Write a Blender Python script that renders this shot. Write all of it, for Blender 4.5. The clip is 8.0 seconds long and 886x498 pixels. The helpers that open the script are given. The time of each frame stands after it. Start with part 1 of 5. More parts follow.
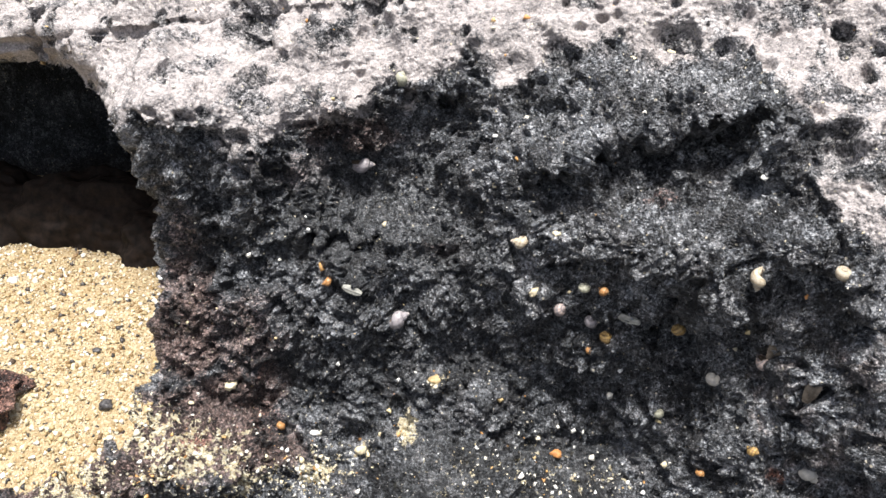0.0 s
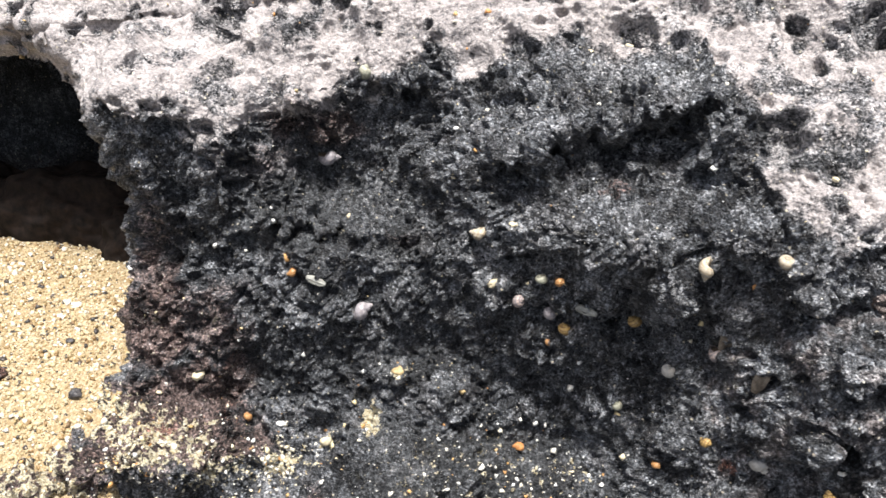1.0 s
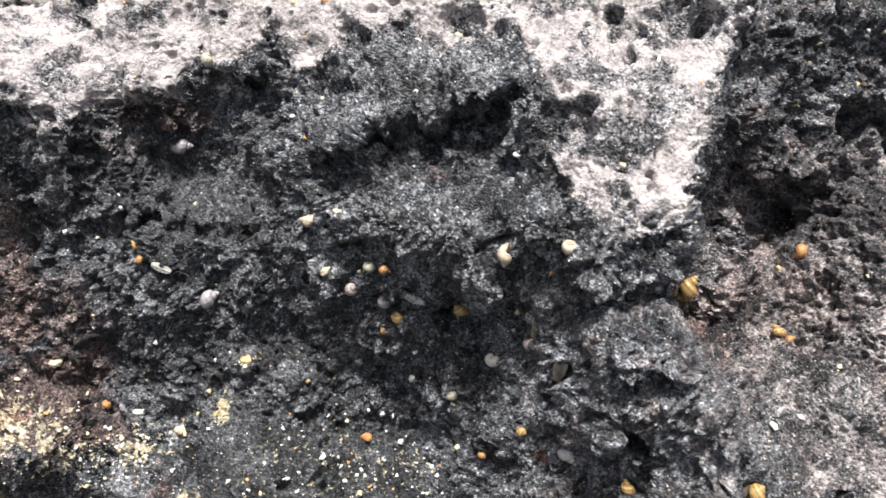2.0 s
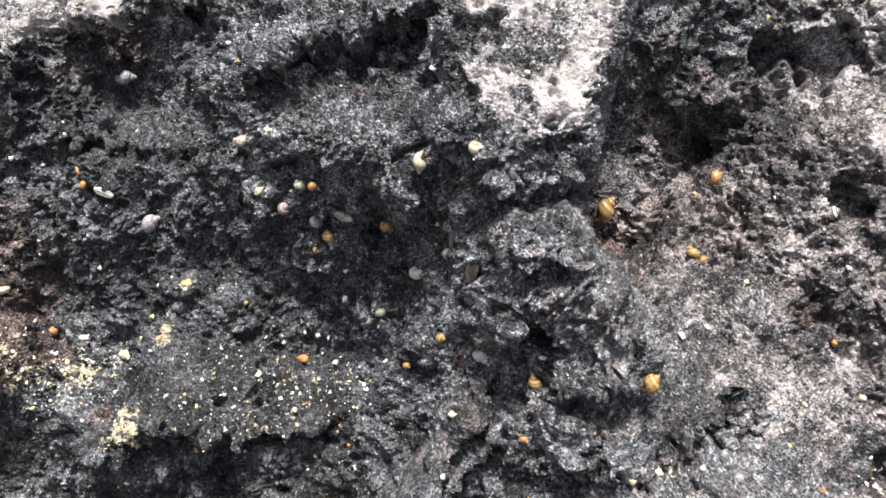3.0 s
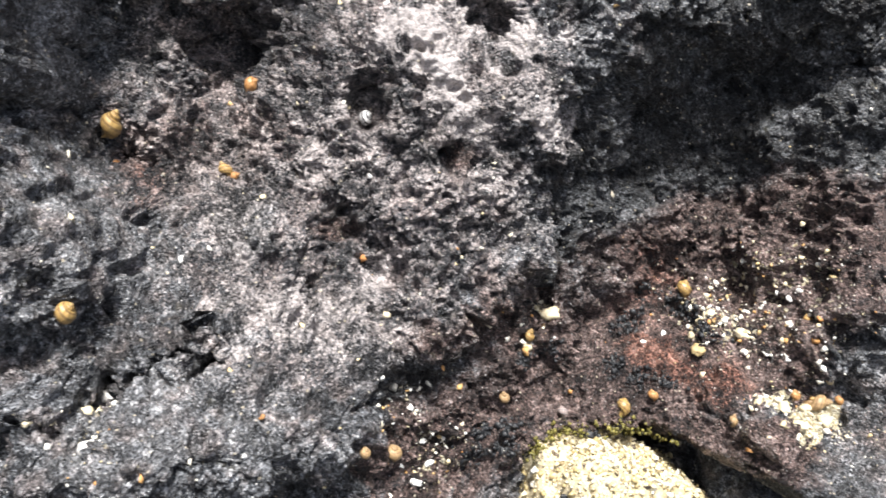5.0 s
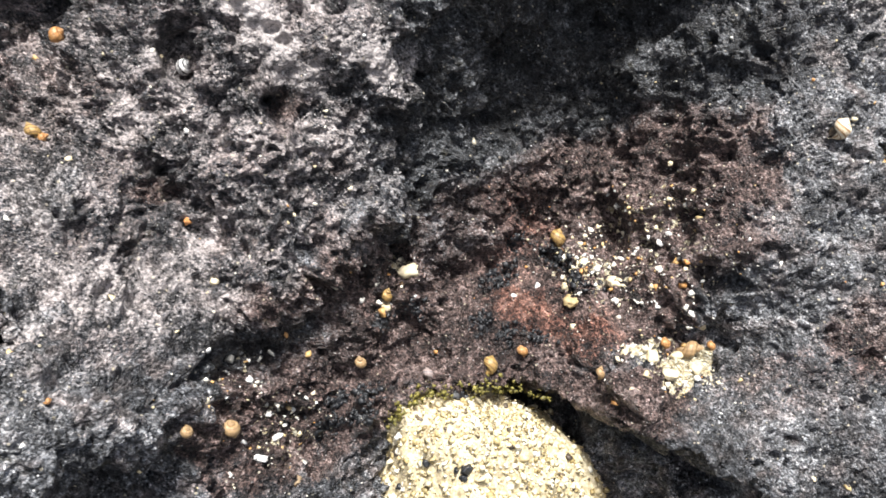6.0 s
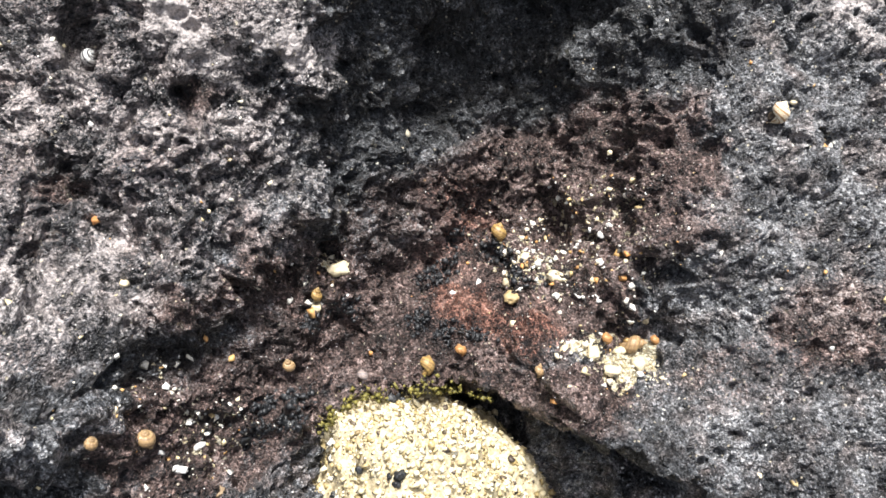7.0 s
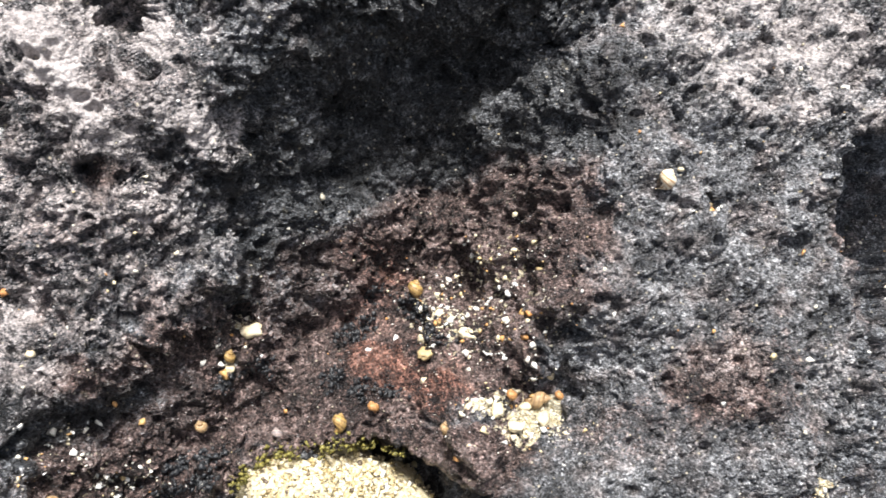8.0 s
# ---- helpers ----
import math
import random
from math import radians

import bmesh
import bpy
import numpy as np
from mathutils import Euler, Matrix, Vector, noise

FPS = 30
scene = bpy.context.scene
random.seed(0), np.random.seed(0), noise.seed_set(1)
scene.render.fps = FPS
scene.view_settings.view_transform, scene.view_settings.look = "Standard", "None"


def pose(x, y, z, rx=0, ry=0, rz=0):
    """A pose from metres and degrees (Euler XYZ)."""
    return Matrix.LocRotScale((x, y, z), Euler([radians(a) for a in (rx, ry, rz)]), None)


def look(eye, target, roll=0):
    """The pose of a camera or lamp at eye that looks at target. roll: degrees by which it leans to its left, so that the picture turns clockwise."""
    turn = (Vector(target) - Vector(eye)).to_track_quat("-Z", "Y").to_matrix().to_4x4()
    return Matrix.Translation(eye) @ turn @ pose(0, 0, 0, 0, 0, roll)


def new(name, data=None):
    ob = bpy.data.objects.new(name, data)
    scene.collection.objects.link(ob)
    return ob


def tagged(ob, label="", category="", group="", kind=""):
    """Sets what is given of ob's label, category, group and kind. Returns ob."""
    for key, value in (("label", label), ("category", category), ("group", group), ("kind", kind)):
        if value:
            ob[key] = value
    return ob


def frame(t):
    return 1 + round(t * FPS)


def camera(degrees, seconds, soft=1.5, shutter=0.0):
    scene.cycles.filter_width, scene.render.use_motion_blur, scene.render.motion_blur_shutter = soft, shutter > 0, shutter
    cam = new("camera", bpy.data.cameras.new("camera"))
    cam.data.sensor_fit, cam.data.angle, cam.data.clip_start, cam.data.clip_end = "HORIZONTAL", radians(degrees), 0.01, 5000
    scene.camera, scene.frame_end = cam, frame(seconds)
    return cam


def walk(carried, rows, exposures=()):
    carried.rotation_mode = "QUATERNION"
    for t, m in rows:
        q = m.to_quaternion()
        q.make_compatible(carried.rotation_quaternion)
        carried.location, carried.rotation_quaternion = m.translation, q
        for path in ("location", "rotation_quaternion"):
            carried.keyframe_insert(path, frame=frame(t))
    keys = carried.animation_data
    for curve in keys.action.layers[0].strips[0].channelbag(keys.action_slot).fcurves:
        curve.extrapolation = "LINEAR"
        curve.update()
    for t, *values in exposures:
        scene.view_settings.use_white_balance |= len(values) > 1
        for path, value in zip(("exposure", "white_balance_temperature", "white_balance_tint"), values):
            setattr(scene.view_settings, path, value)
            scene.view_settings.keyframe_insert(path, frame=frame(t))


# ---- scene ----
# A shore of pitted lava rock with periwinkles, seen from a hand-held camera about 0.4 m away.
LENS = 58.2
cam = camera(LENS, 8.0, 1.5, 0.2)
PATH = [
    (0.0, 0.0, 0.0, 0.38, 60.0, -0.0, 0.0),
    (0.5, 0.0023, -0.0025, 0.3775, 60.38, 0.03, 0.19),
    (1.0, 0.0234, -0.0071, 0.3741, 60.65, -0.16, 0.8),
    (1.5, 0.0666, -0.0093, 0.3717, 61.02, -0.4, 1.49),
    (1.7, 0.0856, -0.0084, 0.3709, 61.19, -0.35, 1.8),
    (2.8, 0.1353, -0.0332, 0.3443, 61.27, -0.88, 0.91),
    (3.0, 0.1386, -0.0432, 0.3403, 61.25, -1.09, 1.02),
    (3.5, 0.168, -0.0512, 0.3243, 60.52, -1.5, 0.55),
    (4.0, 0.2246, -0.0415, 0.3074, 59.32, -1.66, -1.04),
    (4.5, 0.2745, -0.0301, 0.3086, 58.61, -1.52, -3.28),
    (5.0, 0.3287, -0.025, 0.3127, 57.86, -1.54, -5.62),
    (5.2, 0.343, -0.0273, 0.312, 57.46, -1.22, -6.61),
    (6.3, 0.3948, -0.0076, 0.2876, 54.97, -0.8, -10.17),
    (6.5, 0.4007, -0.0072, 0.2832, 55.17, -0.8, -10.55),
    (7.0, 0.4073, -0.0054, 0.2858, 55.48, -0.65, -11.32),
    (7.5, 0.4126, -0.0056, 0.3014, 56.21, -0.84, -11.85),
    (8.0, 0.4431, -0.0139, 0.309, 57.08, -0.63, -12.38),
]
EXPOSURES = [(0.0, 1.33), (1.7, 1.36), (4.0, 1.47), (5.2, 1.46), (6.5, 1.36), (8.0, 1.42)]
walk(cam, [(t, pose(x, y, z, rx, ry, rz)) for t, x, y, z, rx, ry, rz in PATH], EXPOSURES)

# ---- light: a bright overcast sky, brightest high overhead ----
SUN_UP, SUN_TURN = 77.0, 182.0
world = bpy.data.worlds.new("world")
scene.world = world
world.use_nodes = True
wn = world.node_tree.nodes
sky = wn.new("ShaderNodeTexSky")
sky.sky_type, sky.sun_disc = "NISHITA", False
sky.sun_elevation, sky.sun_rotation = radians(SUN_UP), radians(SUN_TURN)
sky.air_density, sky.dust_density, sky.ozone_density = 1.0, 6.0, 0.4
wn["Background"].inputs["Strength"].default_value = 0.066
world.node_tree.links.new(sky.outputs["Color"], wn["Background"].inputs["Color"])
sun = new("sun", bpy.data.lights.new("sun", "SUN"))
sun.data.energy, sun.data.angle, sun.data.color = 3.2, radians(10), (1.0, 0.985, 0.97)
ex, ez = math.cos(radians(SUN_UP)), math.sin(radians(SUN_UP))
sun.matrix_world = look((0, 0, 3), (-ex * math.sin(radians(SUN_TURN)), -ex * math.cos(radians(SUN_TURN)), 3 - ez))


# ---- helpers of the scene ----
def part(name, bm, material, parent=None, label=""):
    """A bmesh as one mesh object, under a thing if one is given."""
    me = bpy.data.meshes.new(name)
    bm.to_mesh(me)
    bm.free()
    me.materials.append(material)
    ob = new(name, me)
    if parent:
        ob.parent = parent
    return tagged(ob, label) if label else ob


def mesh_from(name, verts, faces, material, smooth=True, values=None):
    """A mesh object from numpy arrays; values: named numbers on its vertices."""
    me = bpy.data.meshes.new(name)
    verts, faces = np.asarray(verts, np.float32), np.asarray(faces, np.int32)
    k = faces.shape[1]
    me.vertices.add(len(verts))
    me.vertices.foreach_set("co", verts.ravel())
    me.loops.add(faces.size)
    me.loops.foreach_set("vertex_index", faces.ravel())
    me.polygons.add(len(faces))
    me.polygons.foreach_set("loop_start", np.arange(0, faces.size, k, dtype=np.int32))
    if smooth:
        me.polygons.foreach_set("use_smooth", np.ones(len(faces), bool))
    for key, value in (values or {}).items():
        me.attributes.new(key, "FLOAT", "POINT").data.foreach_set("value", np.asarray(value, np.float32).ravel())
    me.update(calc_edges=True)
    me.validate()
    me.materials.append(material)
    return new(name, me)


GRADS = np.array([(1, 1, 0), (-1, 1, 0), (1, -1, 0), (-1, -1, 0), (1, 0, 1), (-1, 0, 1), (1, 0, -1), (-1, 0, -1),
                  (0, 1, 1), (0, -1, 1), (0, 1, -1), (0, -1, -1), (1, 1, 0), (-1, 1, 0), (0, -1, 1), (0, -1, -1)], np.float32)


def perlin(p, size, seed=0):
    """Gradient noise of places p (n, 3), with features of that size, from about -1 to 1."""
    q = (p / size).astype(np.float32)
    c = np.floor(q).astype(np.int64)
    f = q - c
    w = f * f * f * (f * (f * 6 - 15) + 10)
    total = np.zeros(len(q), np.float32)
    for i in (0, 1):
        for j in (0, 1):
            for k in (0, 1):
                h = (c[:, 0] + i) * 73856093 ^ (c[:, 1] + j) * 19349663 ^ (c[:, 2] + k) * 83492791 ^ (seed * 2654435761)
                h = (h ^ (h >> 13)) * 1274126177
                g = GRADS[(h >> 8) & 15]
                dot = g[:, 0] * (f[:, 0] - i) + g[:, 1] * (f[:, 1] - j) + g[:, 2] * (f[:, 2] - k)
                weight = (w[:, 0] if i else 1 - w[:, 0]) * (w[:, 1] if j else 1 - w[:, 1]) * (w[:, 2] if k else 1 - w[:, 2])
                total += dot * weight
    return total * 1.2


def step(a, b, t):
    u = np.clip((t - a) / (b - a), 0, 1)
    return u * u * (3 - 2 * u)


# ---- materials ----
def material(name):
    m = bpy.data.materials.new(name)
    m.use_nodes = True
    return m, m.node_tree.nodes, m.node_tree.links, m.node_tree.nodes["Principled BSDF"]


def texture(nodes, links, kind, scale, coords, **settings):
    n = nodes.new(kind)
    n.inputs["Scale"].default_value = scale
    for key, value in settings.items():
        n.inputs[key].default_value = value
    links.new(coords, n.inputs["Vector"])
    return n


def ramp(nodes, links, source, *stops):
    r = nodes.new("ShaderNodeValToRGB")
    els = r.color_ramp.elements
    while len(els) < len(stops):
        els.new(0.5)
    for e, (place, colour) in zip(els, stops):
        e.position = place
        e.color = (*colour, 1) if isinstance(colour, tuple) else (colour, colour, colour, 1)
    links.new(source, r.inputs["Fac"])
    return r.outputs["Color"]


def maths(nodes, links, op, a, b=None):
    n = nodes.new("ShaderNodeMath")
    n.operation = op
    for socket, value in zip(n.inputs, (a, b)):
        if value is None:
            continue
        if isinstance(value, (int, float)):
            socket.default_value = value
        else:
            links.new(value, socket)
    return n.outputs[0]


def mixed(nodes, links, fac, a, b):
    n = nodes.new("ShaderNodeMix")
    n.data_type = "RGBA"
    for socket, value in ((n.inputs[0], fac), (n.inputs[6], a), (n.inputs[7], b)):
        if isinstance(value, tuple):
            socket.default_value = (*value, 1)
        elif isinstance(value, (int, float)):
            socket.default_value = value if socket == n.inputs[0] else (value, value, value, 1)
        else:
            links.new(value, socket)
    return n.outputs[2]


def lava_material():
    """Basalt: blue-black clinker, pink-grey bleached crust, brown and rusty wet parts, near-black parts, sand caught in
    it.
    """
    m, nodes, links, bsdf = material("lava_rock")
    co = nodes.new("ShaderNodeTexCoord").outputs["Object"]

    def value(key):
        n = nodes.new("ShaderNodeAttribute")
        n.attribute_name = key
        return n.outputs["Fac"]

    broad = texture(nodes, links, "ShaderNodeTexNoise", 45, co, Detail=6, Roughness=0.65).outputs["Fac"]
    mid = texture(nodes, links, "ShaderNodeTexNoise", 210, co, Detail=5, Roughness=0.7).outputs["Fac"]
    fine = texture(nodes, links, "ShaderNodeTexNoise", 760, co, Detail=4, Roughness=0.75).outputs["Fac"]
    blot = maths(nodes, links, "ADD", maths(nodes, links, "MULTIPLY", broad, 0.34), maths(nodes, links, "MULTIPLY", mid, 0.29))
    blot = maths(nodes, links, "ADD", blot, maths(nodes, links, "MULTIPLY", fine, 0.37))
    dark = ramp(nodes, links, blot, (0.445, (0.010, 0.011, 0.013)), (0.50, (0.068, 0.073, 0.080)), (0.56, (0.26, 0.272, 0.288)))
    pale = ramp(nodes, links, blot, (0.435, (0.034, 0.036, 0.039)), (0.50, (0.146, 0.151, 0.159)), (0.575, (0.33, 0.337, 0.346)))
    crust = ramp(nodes, links, blot, (0.40, (0.09, 0.092, 0.098)), (0.46, (0.25, 0.228, 0.221)), (0.57, (0.40, 0.370, 0.359)))
    brown = ramp(nodes, links, blot, (0.45, (0.014, 0.011, 0.011)), (0.505, (0.100, 0.068, 0.060)), (0.565, (0.235, 0.180, 0.166)))
    rust = ramp(nodes, links, blot, (0.46, (0.018, 0.011, 0.010)), (0.505, (0.13, 0.058, 0.042)), (0.56, (0.30, 0.16, 0.12)))
    near_black = ramp(nodes, links, blot, (0.44, (0.009, 0.0095, 0.010)), (0.51, (0.040, 0.043, 0.046)), (0.57, (0.145, 0.152, 0.160)))

    def edged(key, low=0.35, high=0.65):
        """The zone's number with an edge broken up by the grain of the rock."""
        k = maths(nodes, links, "ADD", value(key), maths(nodes, links, "MULTIPLY", maths(nodes, links, "SUBTRACT", blot, 0.49), 3.0))
        k = maths(nodes, links, "ADD", k, maths(nodes, links, "MULTIPLY", maths(nodes, links, "SUBTRACT", fine, 0.5), 0.5))
        return ramp(nodes, links, k, (low, 0.0), (high, 1.0))

    colour = mixed(nodes, links, edged("pale", 0.2, 0.9), dark, pale)
    hue = texture(nodes, links, "ShaderNodeTexNoise", 75, co, Detail=4, Roughness=0.6).outputs["Fac"]
    colour = mixed(nodes, links, maths(nodes, links, "MULTIPLY", ramp(nodes, links, hue, (0.48, 0.0), (0.64, 0.68)), value("warm")), colour, mixed(nodes, links, 0.35, brown, crust))
    colour = mixed(nodes, links, edged("brown"), colour, brown)
    colour = mixed(nodes, links, edged("rust", 0.4, 0.8), colour, rust)
    blackened = edged("black", 0.3, 0.8)
    colour = mixed(nodes, links, blackened, colour, near_black)
    crusty = edged("crust", 0.25, 0.75)
    colour = mixed(nodes, links, crusty, colour, crust)
    # crystals of the rock, light and dark
    for scale, low, high in ((640, 0.50, 1.75), (1300, 0.60, 1.6)):
        crystal = texture(nodes, links, "ShaderNodeTexVoronoi", scale, co).outputs["Color"]
        shade = ramp(nodes, links, crystal, (0.22, low), (0.5, 1.0), (0.66, 1.35), (0.82, high))
        shade = mixed(nodes, links, maths(nodes, links, "MULTIPLY", crusty, 0.75), shade, (1.0, 1.0, 1.0))
        many = nodes.new("ShaderNodeMix")
        many.data_type, many.blend_type = "RGBA", "MULTIPLY"
        many.inputs[0].default_value = 1.0
        links.new(colour, many.inputs[6])
        links.new(shade, many.inputs[7])
        colour = many.outputs[2]
    # yellow-green film in places
    moss = ramp(nodes, links, texture(nodes, links, "ShaderNodeTexNoise", 130, co, Detail=4).outputs["Fac"], (0.66, 0.0), (0.75, 0.35))
    colour = mixed(nodes, links, maths(nodes, links, "MULTIPLY", moss, maths(nodes, links, "SUBTRACT", 1.0, crusty)), colour, (0.075, 0.065, 0.03))
    # sand stuck in the hollows
    sandy = value("sandy")
    lump = texture(nodes, links, "ShaderNodeTexNoise", 230, co, Detail=5, Roughness=0.62).outputs["Fac"]
    stuck = ramp(nodes, links, maths(nodes, links, "ADD", maths(nodes, links, "MULTIPLY", sandy, 0.34), lump), (0.725, 0.0), (0.745, 1.0))
    colour = mixed(nodes, links, stuck, colour, ramp(nodes, links, fine, (0.36, (0.34, 0.25, 0.12)), (0.48, (0.64, 0.56, 0.36)), (0.6, (0.80, 0.77, 0.64))))
    # scattered pale crystals and shell crumbs
    cells = texture(nodes, links, "ShaderNodeTexVoronoi", 420, co)
    chosen = ramp(nodes, links, cells.outputs["Color"], (0.82, 0.0), (0.84, 1.0))
    near = ramp(nodes, links, cells.outputs["Distance"], (0.20, 1.0), (0.30, 0.0))
    speck = maths(nodes, links, "MULTIPLY", chosen, near)
    colour = mixed(nodes, links, maths(nodes, links, "MULTIPLY", speck, 0.85), colour, mixed(nodes, links, cells.outputs["Color"], (0.55, 0.56, 0.58), (0.62, 0.55, 0.40)))
    # tiny white dots that paint the sparkle of wet grains into the colour
    glint_cells = texture(nodes, links, "ShaderNodeTexVoronoi", 900, co)
    dot = maths(nodes, links, "MULTIPLY", ramp(nodes, links, glint_cells.outputs["Color"], (0.87, 0.0), (0.89, 1.0)), ramp(nodes, links, glint_cells.outputs["Distance"], (0.25, 1.0), (0.35, 0.0)))
    clear = maths(nodes, links, "SUBTRACT", 1.0, maths(nodes, links, "MULTIPLY", blackened, 0.6))
    colour = mixed(nodes, links, maths(nodes, links, "MULTIPLY", dot, clear), colour, (0.62, 0.62, 0.61))
    links.new(colour, bsdf.inputs["Base Color"])
    rough = mixed(nodes, links, crusty, ramp(nodes, links, fine, (0.36, 0.26), (0.62, 0.66)), 0.85)
    links.new(rough, bsdf.inputs["Roughness"])
    bsdf.inputs["Specular IOR Level"].default_value = 0.45
    # a film of sea water on all but the dry crust
    wet = maths(nodes, links, "SUBTRACT", 1.0, maths(nodes, links, "MAXIMUM", crusty, maths(nodes, links, "MULTIPLY", blackened, 0.4)))
    links.new(maths(nodes, links, "MULTIPLY", wet, 0.20), bsdf.inputs["Coat Weight"])
    bsdf.inputs["Coat Roughness"].default_value = 0.16
    # grit: sharp grains of about a millimetre, on finer sugar-like crystals
    bump = nodes.new("ShaderNodeBump")
    bump.inputs["Distance"].default_value = 0.0034
    grit = texture(nodes, links, "ShaderNodeTexNoise", 620, co, Detail=4.0, Roughness=0.68).outputs["Fac"]
    sugar = texture(nodes, links, "ShaderNodeTexVoronoi", 850, co).outputs["Distance"]
    height = maths(nodes, links, "SUBTRACT", grit, maths(nodes, links, "MULTIPLY", sugar, 0.55))
    links.new(maths(nodes, links, "SUBTRACT", 1.0, maths(nodes, links, "MULTIPLY", crusty, 0.55)), bump.inputs["Strength"])
    links.new(maths(nodes, links, "ADD", height, maths(nodes, links, "MULTIPLY", stuck, 0.5)), bump.inputs["Height"])
    links.new(bump.outputs["Normal"], bsdf.inputs["Normal"])
    links.new(bump.outputs["Normal"], bsdf.inputs["Coat Normal"])
    return m


def sand_material():
    m, nodes, links, bsdf = material("sand")
    co = nodes.new("ShaderNodeTexCoord").outputs["Object"]
    cells = texture(nodes, links, "ShaderNodeTexVoronoi", 900, co)
    broad = texture(nodes, links, "ShaderNodeTexNoise", 30, co, Detail=4).outputs["Fac"]
    grain = ramp(nodes, links, cells.outputs["Color"], (0.0, (0.06, 0.05, 0.04)), (0.14, (0.22, 0.155, 0.08)), (0.5, (0.34, 0.26, 0.14)), (0.9, (0.50, 0.43, 0.31)))
    pale = mixed(nodes, links, ramp(nodes, links, broad, (0.35, 0.0), (0.7, 0.5)), grain, (0.28, 0.20, 0.10))
    away = nodes.new("ShaderNodeVectorMath")
    away.operation = "DISTANCE"
    links.new(co, away.inputs[0])
    away.inputs[1].default_value = (-0.33, 0.48, 0.08)
    shore = mixed(nodes, links, cells.outputs["Color"], (0.035, 0.036, 0.040), (0.085, 0.083, 0.082))
    links.new(mixed(nodes, links, ramp(nodes, links, away.outputs["Value"], (0.30, 0.0), (0.42, 1.0)), pale, shore), bsdf.inputs["Base Color"])
    bsdf.inputs["Roughness"].default_value = 0.85
    bump = nodes.new("ShaderNodeBump")
    bump.inputs["Strength"].default_value, bump.inputs["Distance"].default_value = 0.8, 0.001
    links.new(cells.outputs["Distance"], bump.inputs["Height"])
    bump.invert = True
    links.new(bump.outputs["Normal"], bsdf.inputs["Normal"])
    return m


def grain_material():
    """Loose grains: gold, cream, white and a few black ones."""
    m, nodes, links, bsdf = material("sand_grain")
    island = nodes.new("ShaderNodeNewGeometry").outputs["Random Per Island"]
    links.new(ramp(nodes, links, island, (0.0, (0.03, 0.03, 0.03)), (0.08, (0.06, 0.05, 0.045)), (0.10, (0.20, 0.12, 0.05)), (0.35, (0.34, 0.25, 0.12)), (0.75, (0.50, 0.42, 0.27)), (1.0, (0.72, 0.70, 0.64))), bsdf.inputs["Base Color"])
    bsdf.inputs["Roughness"].default_value = 0.45
    return m


def pale_grain_material():
    """Shell crumbs: white, cream, a few orange."""
    m, nodes, links, bsdf = material("shell_crumb")
    island = nodes.new("ShaderNodeNewGeometry").outputs["Random Per Island"]
    links.new(ramp(nodes, links, island, (0.0, (0.50, 0.24, 0.08)), (0.12, (0.55, 0.35, 0.14)), (0.2, (0.62, 0.52, 0.30)), (0.5, (0.74, 0.70, 0.58)), (1.0, (0.80, 0.80, 0.77))), bsdf.inputs["Base Color"])
    bsdf.inputs["Roughness"].default_value = 0.4
    return m


def shell_material(name, base, band, tip, amount, bands):
    """A worn shell: bands that follow the whorls, growth lines, a paler worn tip."""
    m, nodes, links, bsdf = material(name)

    def value(key):
        n = nodes.new("ShaderNodeAttribute")
        n.attribute_name = key
        return n.outputs["Fac"]

    co = nodes.new("ShaderNodeTexCoord").outputs["Object"]
    stripe = maths(nodes, links, "SINE", maths(nodes, links, "MULTIPLY", value("across"), 6.2832 * bands))
    wear = texture(nodes, links, "ShaderNodeTexNoise", 5, co, Detail=6, Roughness=0.75).outputs["Fac"]
    stripe = maths(nodes, links, "ADD", stripe, maths(nodes, links, "MULTIPLY", maths(nodes, links, "SUBTRACT", wear, 0.5), 2.0))
    colour = mixed(nodes, links, maths(nodes, links, "MULTIPLY", ramp(nodes, links, stripe, (0.25, 0.0), (0.6, 1.0)), amount), base, band)
    colour = mixed(nodes, links, ramp(nodes, links, value("age"), (0.0, 0.9), (0.45, 0.0)), colour, tip)
    colour = mixed(nodes, links, ramp(nodes, links, wear, (0.54, 0.0), (0.66, 0.7)), colour, tip)
    colour = mixed(nodes, links, ramp(nodes, links, wear, (0.36, 0.75), (0.47, 0.0)), colour, band)
    links.new(colour, bsdf.inputs["Base Color"])
    bsdf.inputs["Roughness"].default_value = 0.38
    bump = nodes.new("ShaderNodeBump")
    bump.inputs["Strength"].default_value, bump.inputs["Distance"].default_value = 0.5, 0.0004
    growth = maths(nodes, links, "SINE", maths(nodes, links, "MULTIPLY", value("age"), 260.0))
    links.new(maths(nodes, links, "ADD", maths(nodes, links, "MULTIPLY", growth, 0.25), wear), bump.inputs["Height"])
    links.new(bump.outputs["Normal"], bsdf.inputs["Normal"])
    return m


def plain_material(name, a, b, scale, roughness):
    m, nodes, links, bsdf = material(name)
    co = nodes.new("ShaderNodeTexCoord").outputs["Object"]
    n = texture(nodes, links, "ShaderNodeTexNoise", scale, co, Detail=5, Roughness=0.7).outputs["Fac"]
    links.new(ramp(nodes, links, n, (0.35, a), (0.65, b)), bsdf.inputs["Base Color"])
    bsdf.inputs["Roughness"].default_value = roughness
    bump = nodes.new("ShaderNodeBump")
    bump.inputs["Strength"].default_value, bump.inputs["Distance"].default_value = 0.6, 0.0008
    links.new(n, bump.inputs["Height"])
    links.new(bump.outputs["Normal"], bsdf.inputs["Normal"])
    return m


